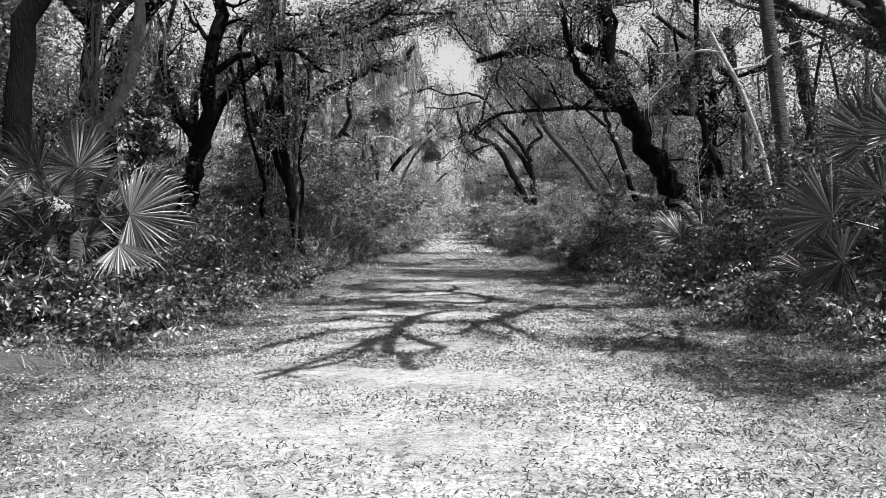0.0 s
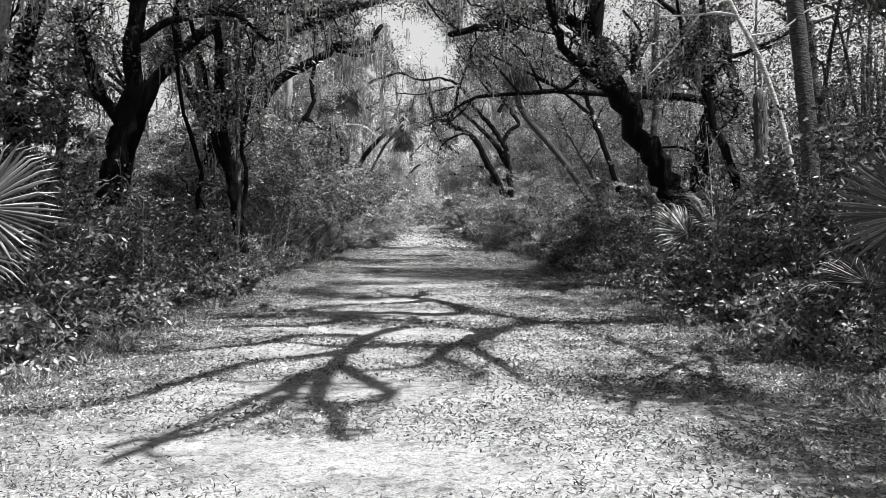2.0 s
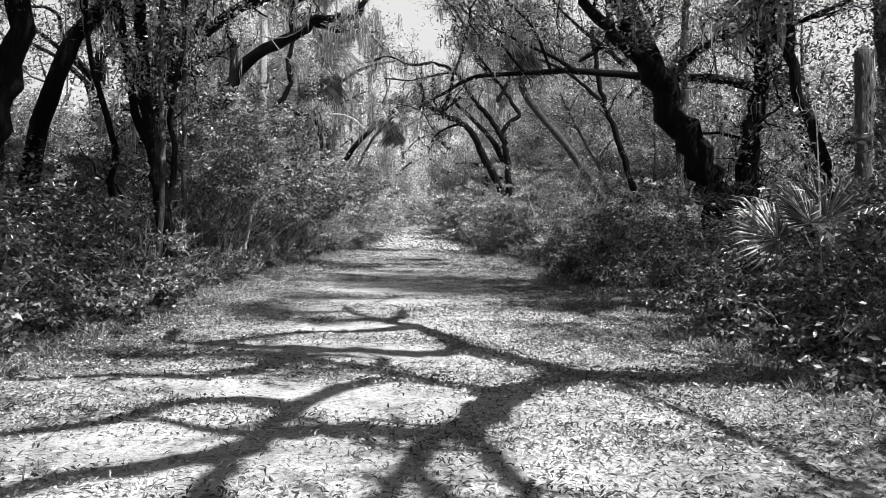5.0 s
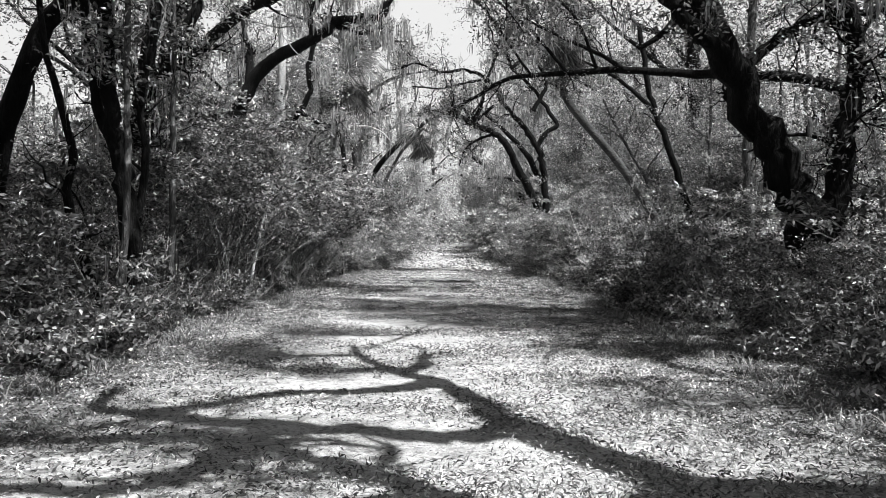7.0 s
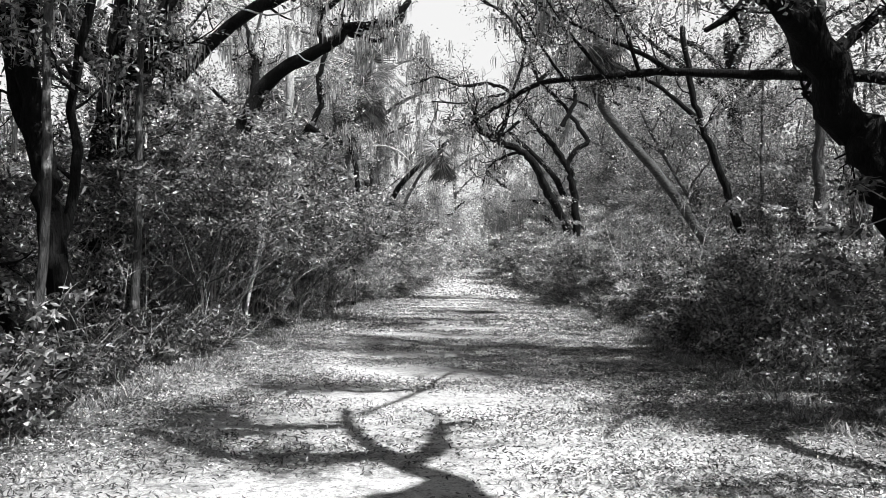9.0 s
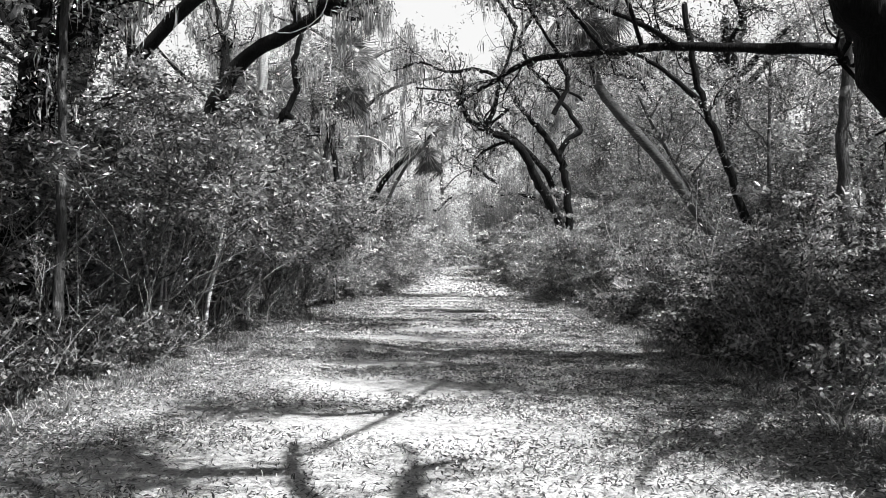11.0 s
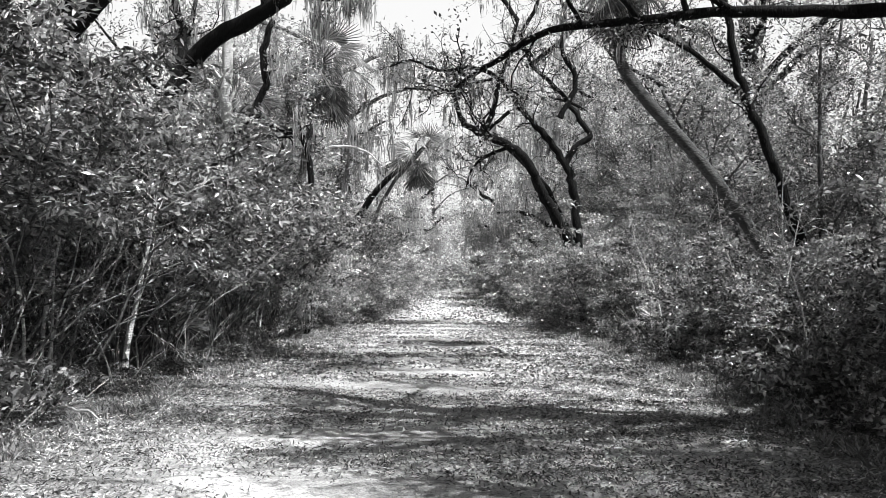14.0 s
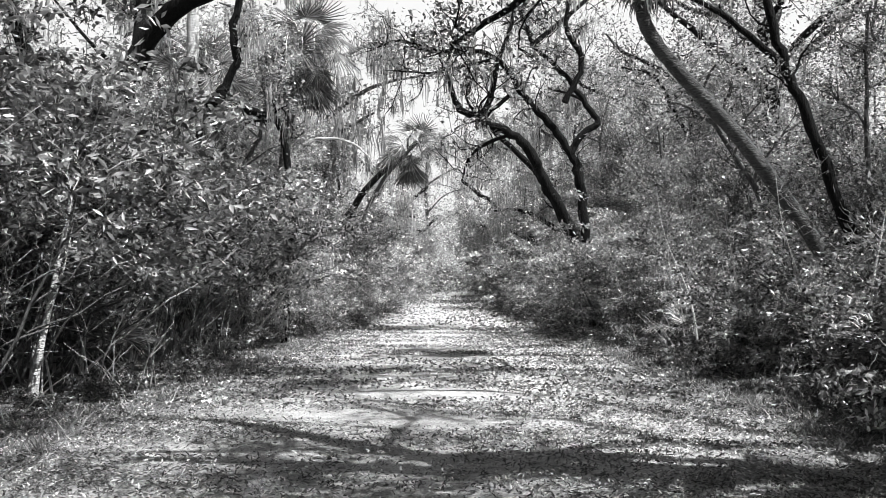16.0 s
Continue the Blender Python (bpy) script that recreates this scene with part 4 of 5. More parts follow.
# ---- palms ----
def fan(rng, mat, length, petiole, spread=150, count=38, droop=0.25, split=0.45, bend=0.0):
    """One fan frond: its stalk along +x, then ribbed blades spread round the stalk's end."""
    o = np.array([petiole, 0, 0])
    v = [o, (0, 0.016, 0), (0, -0.016, 0), (0, 0, 0.016), (petiole * 0.5, 0.012, 0.02), (petiole * 0.5, -0.012, 0.02), (petiole * 0.5, 0, 0.034)]
    f = [[1, 2, 5], [1, 5, 4], [2, 3, 6], [2, 6, 5], [3, 1, 4], [3, 4, 6], [4, 5, 0], [5, 6, 0], [6, 4, 0]]
    for a in np.radians(np.linspace(-spread, spread, count)):
        L = length * (0.72 + 0.28 * np.cos(a * 0.55)) * rng.uniform(0.9, 1.06)
        a += rng.normal() * 0.02
        cb, sb = np.cos(radians(bend)), np.sin(radians(bend))
        d, s = np.array([np.cos(a) * cb, np.sin(a), -np.cos(a) * sb]), np.array([-np.sin(a) * cb, np.cos(a), np.sin(a) * sb])
        w = L * split * np.radians(spread * 2 / count) * 0.5
        lift = 0.10 * L * np.cos(a)
        dr = droop * L * rng.uniform(0.6, 1.5)
        m = o + d * L * split + np.array([0, 0, lift * 0.5 - 0.05 * L])
        q = o + d * L * 0.78 + np.array([0, 0, lift - 0.35 * dr])
        t = o + d * L * (1 - 0.25 * droop) + np.array([0, 0, lift - dr]) + s * rng.normal() * 0.03
        up = np.array([sb, 0, cb]) * 1.3 * w
        k = len(v) - 1
        v += [m + s * w, m + up, m - s * w, q + s * w * 0.55, q + up * 0.5, q - s * w * 0.55, t]
        f += [[0, k + 1, k + 2], [0, k + 2, k + 3], [k + 1, k + 4, k + 5], [k + 1, k + 5, k + 2], [k + 2, k + 5, k + 6], [k + 2, k + 6, k + 3], [k + 4, k + 7, k + 5], [k + 5, k + 7, k + 6]]
    g = Geo()
    g.add(v, f)
    me = g.mesh("frond", mat)
    # the stalk, then each blade's two folded halves, one coloured darker as its shaded side
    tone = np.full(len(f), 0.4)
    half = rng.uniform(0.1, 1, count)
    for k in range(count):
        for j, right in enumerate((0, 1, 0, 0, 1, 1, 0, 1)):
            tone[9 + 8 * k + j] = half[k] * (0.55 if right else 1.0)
    me.attributes.new("blade_tone_shade", "FLOAT", "FACE").data.foreach_set("value", tone)
    return me


fan_rng = np.random.default_rng(55)
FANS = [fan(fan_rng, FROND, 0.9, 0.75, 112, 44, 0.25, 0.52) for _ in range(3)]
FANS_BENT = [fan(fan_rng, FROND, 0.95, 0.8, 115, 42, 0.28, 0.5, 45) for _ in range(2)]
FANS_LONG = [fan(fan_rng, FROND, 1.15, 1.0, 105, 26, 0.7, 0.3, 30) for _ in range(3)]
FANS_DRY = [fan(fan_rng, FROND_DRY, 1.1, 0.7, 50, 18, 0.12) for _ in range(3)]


def aim(root, mesh, name, at, yaw, pitch, roll=0, scale=1.0, label=""):
    ob = part(name, mesh, None, root, label)
    ob.matrix_basis = Matrix.Translation(at) @ Euler((radians(roll), radians(-pitch), radians(yaw)), "XYZ").to_matrix().to_4x4() @ Matrix.Scale(scale, 4)
    return ob


def palmetto(x, y, fronds, label="palmetto clump with stiff ribbed fan fronds", seed=0, dead=2, stump=0.45):
    rng = np.random.default_rng(seed)
    root = thing("palmetto", label, "palmetto", "palmettos", at=(x, y, 0))
    g = Geo()
    tube(g, [(0, 0, -0.1), (0.02, 0, stump * 0.45), (0.05, 0.02, stump)], 0.13, 0.1, 8, rng, 0.12)
    part("stump", g, BARK_PALM, root, smooth=True)
    for yaw, pitch, roll, h, s in fronds:
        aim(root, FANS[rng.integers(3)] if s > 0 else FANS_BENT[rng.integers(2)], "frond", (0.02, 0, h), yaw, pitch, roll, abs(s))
    for _ in range(dead):
        aim(root, FANS_DRY[rng.integers(3)], "dead_frond", (0.02, 0, 0.45), rng.uniform(0, 360), rng.uniform(-55, -20), 0, rng.uniform(0.6, 0.9), "dry hanging frond")


def random_palmetto(x, y, n, seed, size=1.0):
    rng = np.random.default_rng(seed)
    palmetto(x, y, [(360 * i / n + rng.uniform(-25, 25), rng.uniform(8, 70), rng.uniform(-30, 30), 0.4 * size, size * rng.uniform(0.8, 1.1) * (1 if rng.uniform() < 0.5 else -1)) for i in range(n)], seed=seed)


BROAD = "tall palmetto with broad sunlit fan fronds"
palmetto(-5.75, 11.3, [(-90, 72, 0, 1.75, 0.82), (180, 62, 0, 1.5, 0.8), (215, 50, 20, 1.3, 0.8), (90, 68, 0, 1.4, 0.85), (20, 35, 20, 1.0, 0.75)], BROAD, seed=41, dead=6, stump=1.5)
palmetto(-5.3, 11.2, [(-50, 72, 25, 1.7, 0.92), (-2, 6, 78, 1.62, 1.06), (30, 62, 0, 1.4, 0.85), (60, 50, 0, 1.2, 0.8), (-8, -14, 40, 1.45, 0.9)], BROAD, seed=42, dead=7, stump=1.4)
palmetto(-6.5, 10.5, [(-80, 65, 0, 1.5, 0.85), (200, 50, 0, 1.3, 0.8), (30, 55, 20, 1.3, 0.8)], BROAD, seed=43, dead=3, stump=1.2)
palmetto(-6.4, 12.3, [(270, 70, 10, 0.9, 0.8), (330, 60, 40, 0.8, 0.75), (30, 60, 20, 0.8, 0.8), (180, 50, 0, 0.8, 0.8)], seed=4)
palmetto(5.5, 10.2, [(196, 64, 60, 1.9, 0.9), (-90, 74, 0, 1.9, 0.9), (172, 18, 70, 1.3, 1.0), (180, -12, 60, 1.1, 0.85), (230, 40, 0, 1.4, 0.85), (140, 60, 30, 1.6, 0.85)], "tall shaded palmetto with dark drooping fan fronds", seed=6, dead=5, stump=1.6)
random_palmetto(5.6, 12.6, 7, 8, 0.9)
palmetto(5.3, 16.9, [(190, 22, -60, 1.0, 0.9), (225, 45, -40, 1.0, 0.85), (250, 70, -30, 0.9, 0.85), (100, 60, 20, 0.7, -1.0), (30, 50, 0, 0.6, 1.0), (310, 45, 0, 0.6, 0.9)], seed=9, stump=0.8)
random_palmetto(5.3, 30.4, 7, 15, 0.6)
random_palmetto(5.0, 33.6, 7, 16, 0.7)
random_palmetto(5.2, 37.4, 7, 17, 0.8)
random_palmetto(-5.3, 34.0, 7, 18, 0.7)
random_palmetto(6.0, 33.2, 7, 10, 0.9)
random_palmetto(6.6, 35.8, 7, 12, 1.0)
random_palmetto(5.4, 42.0, 7, 13, 1.0)


def sabal(label, pts, r, seed, fronds=26, dead=12, size=1.0, mat=None):
    rng = np.random.default_rng(seed)
    base = np.array(pts[0], float)
    root = thing("sabal_palm", label, "palm tree", "cabbage palms", at=tuple(base))
    p = smooth_path(np.array(pts) - base, 10)
    g = Geo()
    tube(g, p, r * 1.08, r * 0.9, 12, rng, 0.035)
    part("trunk", g, mat or BARK_PALM, root, smooth=True)
    top = p[-1]
    for i in range(fronds):
        s = (i + 0.5) / fronds
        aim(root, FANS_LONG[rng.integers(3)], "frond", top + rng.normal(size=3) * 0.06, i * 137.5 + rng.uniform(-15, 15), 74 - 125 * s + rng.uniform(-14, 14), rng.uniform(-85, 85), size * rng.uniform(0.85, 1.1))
    for i in range(dead):
        aim(root, FANS_DRY[rng.integers(3)], "dead_frond", top - np.array([0, 0, 0.15 + 0.3 * rng.uniform()]), i * 97 + rng.uniform(-20, 20), rng.uniform(-86, -62), rng.uniform(-30, 30), size * rng.uniform(0.7, 1.2), "dry hanging frond")


sabal("leaning cabbage palm with a smooth ringed trunk", [(8.3, 36.2, -0.2), (7.2, 36.0, 1.7), (6.5, 36.0, 2.85), (5.55, 36.0, 4.2), (4.6, 36.0, 5.3), (4.1, 36.0, 5.95), (3.85, 36.0, 6.5), (3.8, 36.0, 7.3), (3.86, 36.0, 8.4)], 0.135, 201, 14, 16, 0.8)
sabal("cabbage palm with drooping fan fronds above the shrubs", [(-5.7, 48.3, -0.2), (-5.55, 48.0, 4.0), (-5.33, 48.0, 6.5), (-5.04, 48.0, 7.7), (-4.75, 48.0, 9.0), (-4.65, 48.0, 9.7)], 0.13, 202, 19, 24, 1.1)
sabal("small cabbage palm leaning towards the track", [(-4.9, 62.0, 0.0), (-4.4, 62.0, 4.4), (-3.3, 62.0, 6.9), (-2.4, 62.0, 8.0), (-1.75, 62.0, 8.7)], 0.1, 203, 16, 18, 0.95)
sabal("straight cabbage palm trunk with faint rings", [(6.85, 16.5, -0.2), (6.75, 16.5, 2.05), (6.69, 16.5, 3.14), (6.53, 16.5, 4.63), (6.38, 16.55, 6.2), (6.7, 16.9, 7.6), (7.4, 17.5, 8.7), (8.2, 18.1, 9.3)], 0.14, 204, 14, 8, 1.0)
sabal("young cabbage palm behind the arching oak", [(-7.4, 44.5, -0.2), (-7.3, 44.5, 4.0), (-7.1, 44.5, 7.6)], 0.16, 206, 15, 9, 0.9)


# ---- the oak above the right verge whose shadow lies across the track ----
def cast(sx, sy, h):
    """The place at height h whose shadow falls on (sx, sy)."""
    return (sx - SHX * h, sy - SHY * h, h)


def bough(r0, r1, h0, h1, *spots):
    """A limb at heights h0 to h1 whose shadow wanders over the given spots of the ground."""
    n = len(spots) - 1
    return [cast(x, y, h0 + (h1 - h0) * k / n) for k, (x, y) in enumerate(spots)], r0, r1


limbs = [([(8.9, 10.6, -0.2), (8.6, 10.8, 2.5), (8.2, 11.0, 4.5), cast(3.5, 14.4, 6.2), cast(1.9, 14.55, 7.2)], 0.46, 0.4)]
leafy = []


def limb(spec, leaves_on=False):
    """Adds a limb; those that reach across the track are the stoutest."""
    pts, r0, r1 = spec
    dx, dy = pts[-1][0] - pts[0][0], pts[-1][1] - pts[0][1]
    stout = 1.0 + 0.75 * abs(dx) / math.hypot(dx, dy)
    if leaves_on:
        leafy.append(len(limbs))
    limbs.append((pts, r0 * stout, r1 * stout))


# the far fork and its twigs
limb(bough(0.21, 0.04, 7.2, 9.0, (1.9, 14.55), (1.45, 15.3), (1.0, 16.1), (0.72, 16.6), (0.5, 17.4), (0.2, 18.1), (-0.28, 18.8), (-0.6, 19.5), (-0.9, 20.3), (-1.0, 21.0)))
limb(bough(0.098, 0.042, 8.4, 8.7, (-0.2, 18.7), (0.0, 19.2), (0.0, 19.8), (0.1, 20.3), (0.45, 20.5)))
limb(bough(0.098, 0.035, 8.3, 9.0, (-0.3, 18.9), (-1.0, 18.9), (-1.5, 18.9), (-2.1, 19.4), (-2.7, 20.0)), True)
limb(bough(0.077, 0.035, 8.6, 9.0, (-0.85, 20.2), (-1.7, 20.1), (-2.1, 20.6), (-2.9, 20.9)), True)
limb(bough(0.112, 0.042, 8.0, 9.0, (0.2, 18.1), (-0.1, 17.8), (-0.5, 17.6), (-1.2, 17.5), (-1.7, 16.9), (-2.3, 16.6), (-2.75, 16.9), (-2.9, 17.8)))
limb(bough(0.03, 0.02, 8.6, 9.0, (-0.9, 20.6), (-0.55, 21.5), (-0.3, 22.3), (-0.2, 23.0), (0.0, 24.0), (0.3, 24.6), (0.9, 24.5)))
limb(bough(0.049, 0.028, 8.7, 9.0, (-0.3, 22.4), (-1.0, 22.2), (-1.8, 22.5)), True)
limb(bough(0.11, 0.05, 7.6, 8.6, (0.85, 16.2), (0.4, 15.9), (-0.1, 15.95), (-0.6, 16.0), (-1.05, 16.2), (-1.15, 15.5), (-1.3, 14.7), (-1.8, 14.45), (-2.6, 14.5), (-3.4, 14.4)))
limb(bough(0.084, 0.056, 8.0, 8.3, (-1.0, 15.9), (-1.2, 15.5), (-1.1, 15.2)), True)
limb(bough(0.112, 0.042, 8.2, 8.6, (-1.1, 15.6), (-1.6, 15.7), (-2.3, 15.65), (-3.0, 15.6)))
limb(bough(0.098, 0.042, 8.1, 8.9, (-1.05, 16.1), (-1.6, 16.3), (-2.3, 16.5)))
# the near fork
limb(bough(0.16, 0.08, 7.2, 8.0, (1.9, 14.55), (1.25, 13.95), (0.9, 13.45), (0.68, 12.75), (0.4, 12.45), (0.1, 12.5), (-0.4, 12.6), (-0.75, 12.2)))
limb(bough(0.11, 0.04, 7.5, 9.0, (1.1, 13.85), (0.6, 14.15), (0.2, 14.4), (-0.15, 14.25), (-0.5, 13.7), (-0.7, 12.9), (-0.75, 12.0), (-0.88, 11.2), (-1.1, 10.6), (-1.2, 10.0), (-1.4, 9.4), (-1.6, 8.7), (-2.0, 8.2)))
limb(bough(0.098, 0.07, 7.7, 8.4, (0.4, 14.4), (0.0, 14.75), (-0.5, 15.1), (-1.0, 15.6)))
limb(bough(0.09, 0.035, 7.8, 8.5, (0.4, 12.5), (0.32, 11.9), (0.2, 11.4), (0.05, 11.1), (-0.3, 10.95), (-0.65, 10.8)))
limb(bough(0.07, 0.028, 8.1, 8.4, (0.28, 11.6), (0.5, 11.0), (0.75, 10.5)))
limb(bough(0.098, 0.035, 7.7, 8.4, (0.65, 12.7), (0.72, 12.0), (0.85, 11.4), (0.95, 10.8), (1.1, 10.0)))
limb(bough(0.1, 0.03, 8.0, 9.0, (-0.72, 13.2), (-1.1, 13.5), (-1.6, 13.3), (-1.9, 12.75), (-2.4, 12.4), (-3.1, 12.2), (-4.0, 12.0)))
limb(bough(0.1, 0.035, 8.0, 9.1, (-0.72, 12.2), (-1.2, 11.75), (-1.7, 11.5), (-2.0, 10.9), (-2.2, 10.3), (-2.5, 9.6), (-3.2, 9.2), (-4.2, 8.9)))
limb(bough(0.09, 0.06, 8.3, 8.7, (-0.82, 11.4), (-0.85, 10.5), (-0.75, 9.6), (-0.55, 9.0), (-0.4, 8.3)))
limb(bough(0.084, 0.056, 8.3, 8.7, (-0.75, 11.2), (-0.45, 10.5), (-0.2, 9.9), (-0.22, 9.5), (-0.55, 9.3)))
limb(bough(0.077, 0.042, 8.6, 8.9, (-1.0, 10.8), (-1.05, 10.0), (-1.25, 9.0), (-1.7, 8.3), (-1.85, 7.8)))
# the side limb and the leafy sprays over the verge
limb(bough(0.07, 0.03, 7.1, 7.6, (1.95, 14.5), (2.2, 13.6), (2.42, 12.7), (2.55, 11.8), (2.65, 11.0), (2.7, 10.0), (2.8, 9.0)))
limb(([(8.3, 10.9, 4.2), cast(3.6, 12.4, 6.0), cast(3.0, 10.6, 6.8), cast(2.4, 9.0, 7.2), cast(2.6, 7.4, 7.4)], 0.045, 0.02), True)
limb(([(8.4, 10.9, 3.9), cast(3.9, 11.9, 5.6), cast(2.3, 10.2, 6.6), cast(1.7, 8.8, 7.0)], 0.04, 0.02), True)
limb(([(8.6, 10.8, 3.4), cast(4.2, 8.0, 6.6), cast(3.2, 7.0, 7.0), cast(2.4, 6.2, 7.2)], 0.035, 0.015), True)
limb(([(8.4, 10.9, 4.0), cast(3.6, 9.4, 6.6), cast(2.9, 8.4, 7.0), cast(3.0, 7.2, 7.2)], 0.035, 0.015), True)
limb(([(8.0, 11.0, 5.0), cast(3.0, 15.8, 6.6), cast(2.4, 17.2, 7.0), cast(2.2, 18.4, 7.0)], 0.045, 0.02), True)
oak("large spreading live oak beside the track, bare limbs overhead", limbs, 120, 15000, 40, 6, 1.15, levels=3, spread=0.27, ln=0.11, wd=0.05, leafy=leafy, fork=1.5, clump=22)
# added oak, limbs mostly out of view, set to cast stripes on the track
oak("tall live oak with long bare limbs, added to stripe the track with shadow", [
    ([(11.8, 26.0, -0.2), (11.6, 25.9, 3.0), (11.0, 25.6, 6.0), (10.2, 24.6, 7.6), cast(4.2, 28.2, 8.8)], 0.26, 0.15),
    bough(0.13, 0.03, 8.8, 10.0, (4.2, 28.2), (3.1, 28.2), (2.0, 28.45), (0.9, 28.1), (0.1, 28.1), (-0.5, 28.2), (-1.3, 28.4), (-2.3, 28.3), (-3.6, 28.3)),
    bough(0.13, 0.03, 8.8, 10.0, (4.0, 28.2), (3.3, 28.8), (2.8, 29.6), (2.1, 30.8), (1.6, 31.7), (0.6, 32.4), (-0.7, 32.4), (-1.5, 32.3), (-2.5, 33.5), (-3.8, 34.6)),
    bough(0.1, 0.03, 9.0, 10.0, (2.5, 28.1), (2.0, 28.7), (1.5, 29.7), (1.0, 30.1), (0.4, 30.6), (-0.3, 30.9), (-1.4, 31.6), (-3.0, 31.9)),
    bough(0.06, 0.025, 9.0, 9.6, (1.9, 27.4), (1.1, 28.0), (0.9, 28.9), (0.3, 29.2), (-0.4, 29.0)),
    bough(0.05, 0.025, 9.6, 10.0, (-0.35, 28.2), (-0.4, 29.0), (-0.3, 30.0), (-0.9, 30.8)),
    bough(0.05, 0.02, 9.6, 10.0, (0.2, 28.1), (-0.6, 27.8), (-1.0, 27.4), (-2.2, 27.2)),
    ([cast(3.4, 30.4, 9.0), cast(2.6, 33.0, 9.8), cast(1.2, 35.4, 10.2), cast(-0.6, 37.6, 10.4), cast(-2.6, 38.2, 10.5)], 0.11, 0.03),
    ([cast(1.2, 35.4, 10.2), cast(1.0, 37.6, 10.4), cast(0.0, 39.8, 10.6), cast(-2.0, 41.2, 10.8)], 0.07, 0.025),
    bough(0.06, 0.025, 9.4, 10.0, (1.6, 31.7), (0.3, 33.6), (-1.2, 34.8), (-3.2, 35.2)),
], 122, 8000, 300, 10, 1.9, levels=3, spread=0.3, fork=1.0, ln=0.1, wd=0.04, bark_mat=BARK_MID)
# added oak, crown mostly out of view, set to dapple the track's right side
oak("tall leafy live oak added to shade the track", [
    ([(12.5, 21.0, -0.2), (12.2, 21.0, 3.0), (11.6, 21.0, 5.5), (11.0, 21.0, 7.0), (10.4, 21.2, 9.0)], 0.4, 0.18),
    ([(11.7, 21.0, 5.2), (10.2, 19.6, 6.8), (8.8, 18.4, 7.6), (7.6, 17.6, 8.2)], 0.2, 0.05),
    ([(11.5, 21.0, 5.8), (10.2, 22.2, 7.0), (8.9, 23.2, 7.8), (7.8, 24.0, 8.4)], 0.2, 0.05),
    ([(11.0, 21.0, 7.0), (9.6, 21.0, 8.0), (8.2, 20.8, 8.6)], 0.17, 0.05),
    ([(11.0, 21.0, 7.0), (9.4, 20.0, 7.7), (8.0, 19.7, 8.0), (6.7, 19.9, 8.2)], 0.13, 0.04),
    ([(10.9, 21.0, 7.2), (9.2, 21.9, 7.9), (7.8, 22.0, 8.2), (6.6, 21.6, 8.3)], 0.13, 0.04),
    ([(11.2, 21.0, 6.6), (11.0, 23.5, 8.0), (10.4, 25.6, 8.8), (9.6, 27.4, 9.2)], 0.18, 0.05),
    ([(10.8, 21.1, 7.6), (11.8, 18.6, 8.6), (11.6, 16.8, 9.2)], 0.16, 0.05),
    ([(10.2, 22.2, 7.0), cast(4.4, 25.0, 7.8), cast(3.0, 25.2, 8.2), cast(1.6, 25.4, 8.4), cast(0.5, 25.5, 8.6)], 0.12, 0.04),
    ([(10.2, 19.6, 6.8), cast(4.6, 22.4, 7.6), cast(3.2, 22.8, 8.0), cast(2.2, 23.2, 8.2), cast(1.3, 23.5, 8.4), cast(0.5, 24.1, 8.5)], 0.12, 0.04),
    ([cast(3.6, 25.1, 8.0), cast(2.6, 26.4, 8.4), cast(1.4, 26.8, 8.6), cast(0.6, 26.4, 8.8)], 0.08, 0.03),
    ([cast(3.4, 26.0, 8.2), cast(2.6, 27.2, 8.5), cast(1.4, 27.8, 8.7), cast(0.4, 28.4, 8.9)], 0.07, 0.03),
    ([cast(3.4, 22.7, 7.9), cast(2.6, 21.4, 8.2), cast(1.8, 20.6, 8.4), cast(1.4, 19.6, 8.5)], 0.07, 0.03),
    ([(10.2, 22.2, 7.0), cast(4.8, 26.6, 7.8), cast(3.8, 26.2, 8.0), cast(3.0, 25.8, 8.2)], 0.08, 0.03),
    ([(10.2, 19.6, 6.8), cast(4.4, 24.0, 7.8), cast(3.5, 24.2, 8.0), cast(2.8, 24.4, 8.2)], 0.08, 0.03),
], 121, 22000, 60, 8, 1.6, levels=2, spread=0.33, ln=0.11, wd=0.048, leafy=(3, 5, 8, 9, 13, 14), first=0.35, clump=16, bark_mat=BARK_MID)


# ---- understory trees and the woods behind ----
def understory(rng, height, crown_r, n_leaf, ln, wd, mat):
    gs, gl, tips = Geo(), Geo(), []
    line = crooked(rng, (0, 0, -0.2), (rng.uniform(-0.15, 0.15), rng.uniform(-0.15, 0.15), 1), height * 0.95, 9, 0.12, 0.15)
    r = 0.045 + 0.008 * height
    tube(gs, line, r, r * 0.3, 7, rng, 0.06, 0.4)
    gb = Geo()
    sprout(rng, gb, line, r * 0.7, 13, crown_r, 2, tips, 0.35, 0.08, 0.3, 4, 5)
    hubs = thin_out(rng, np.array(tips), n_leaf // 45)
    leaves(gl, rng, around(rng, hubs, n_leaf // len(hubs), (0.3, 0.3, 0.16)), ln, wd, 1.6, simple=True)
    return gs.mesh("trunk", BARK_MID, True), gb.mesh("twigwork", TWIG, True), gl.mesh("crown", mat)


tree_rng = np.random.default_rng(301)
UNDER = [understory(tree_rng, h, c, n, ln, wd, m) for h, c, n, ln, wd, m in (
    (7.5, 1.9, 6000, 0.1, 0.045, LEAF_MID), (8.5, 2.1, 6000, 0.1, 0.045, LEAF_DARK), (9.5, 2.3, 6500, 0.105, 0.046, LEAF_MID),
    (6.5, 1.8, 6000, 0.1, 0.044, LEAF_FAR), (11.0, 2.6, 7000, 0.12, 0.052, LEAF_FAR))]


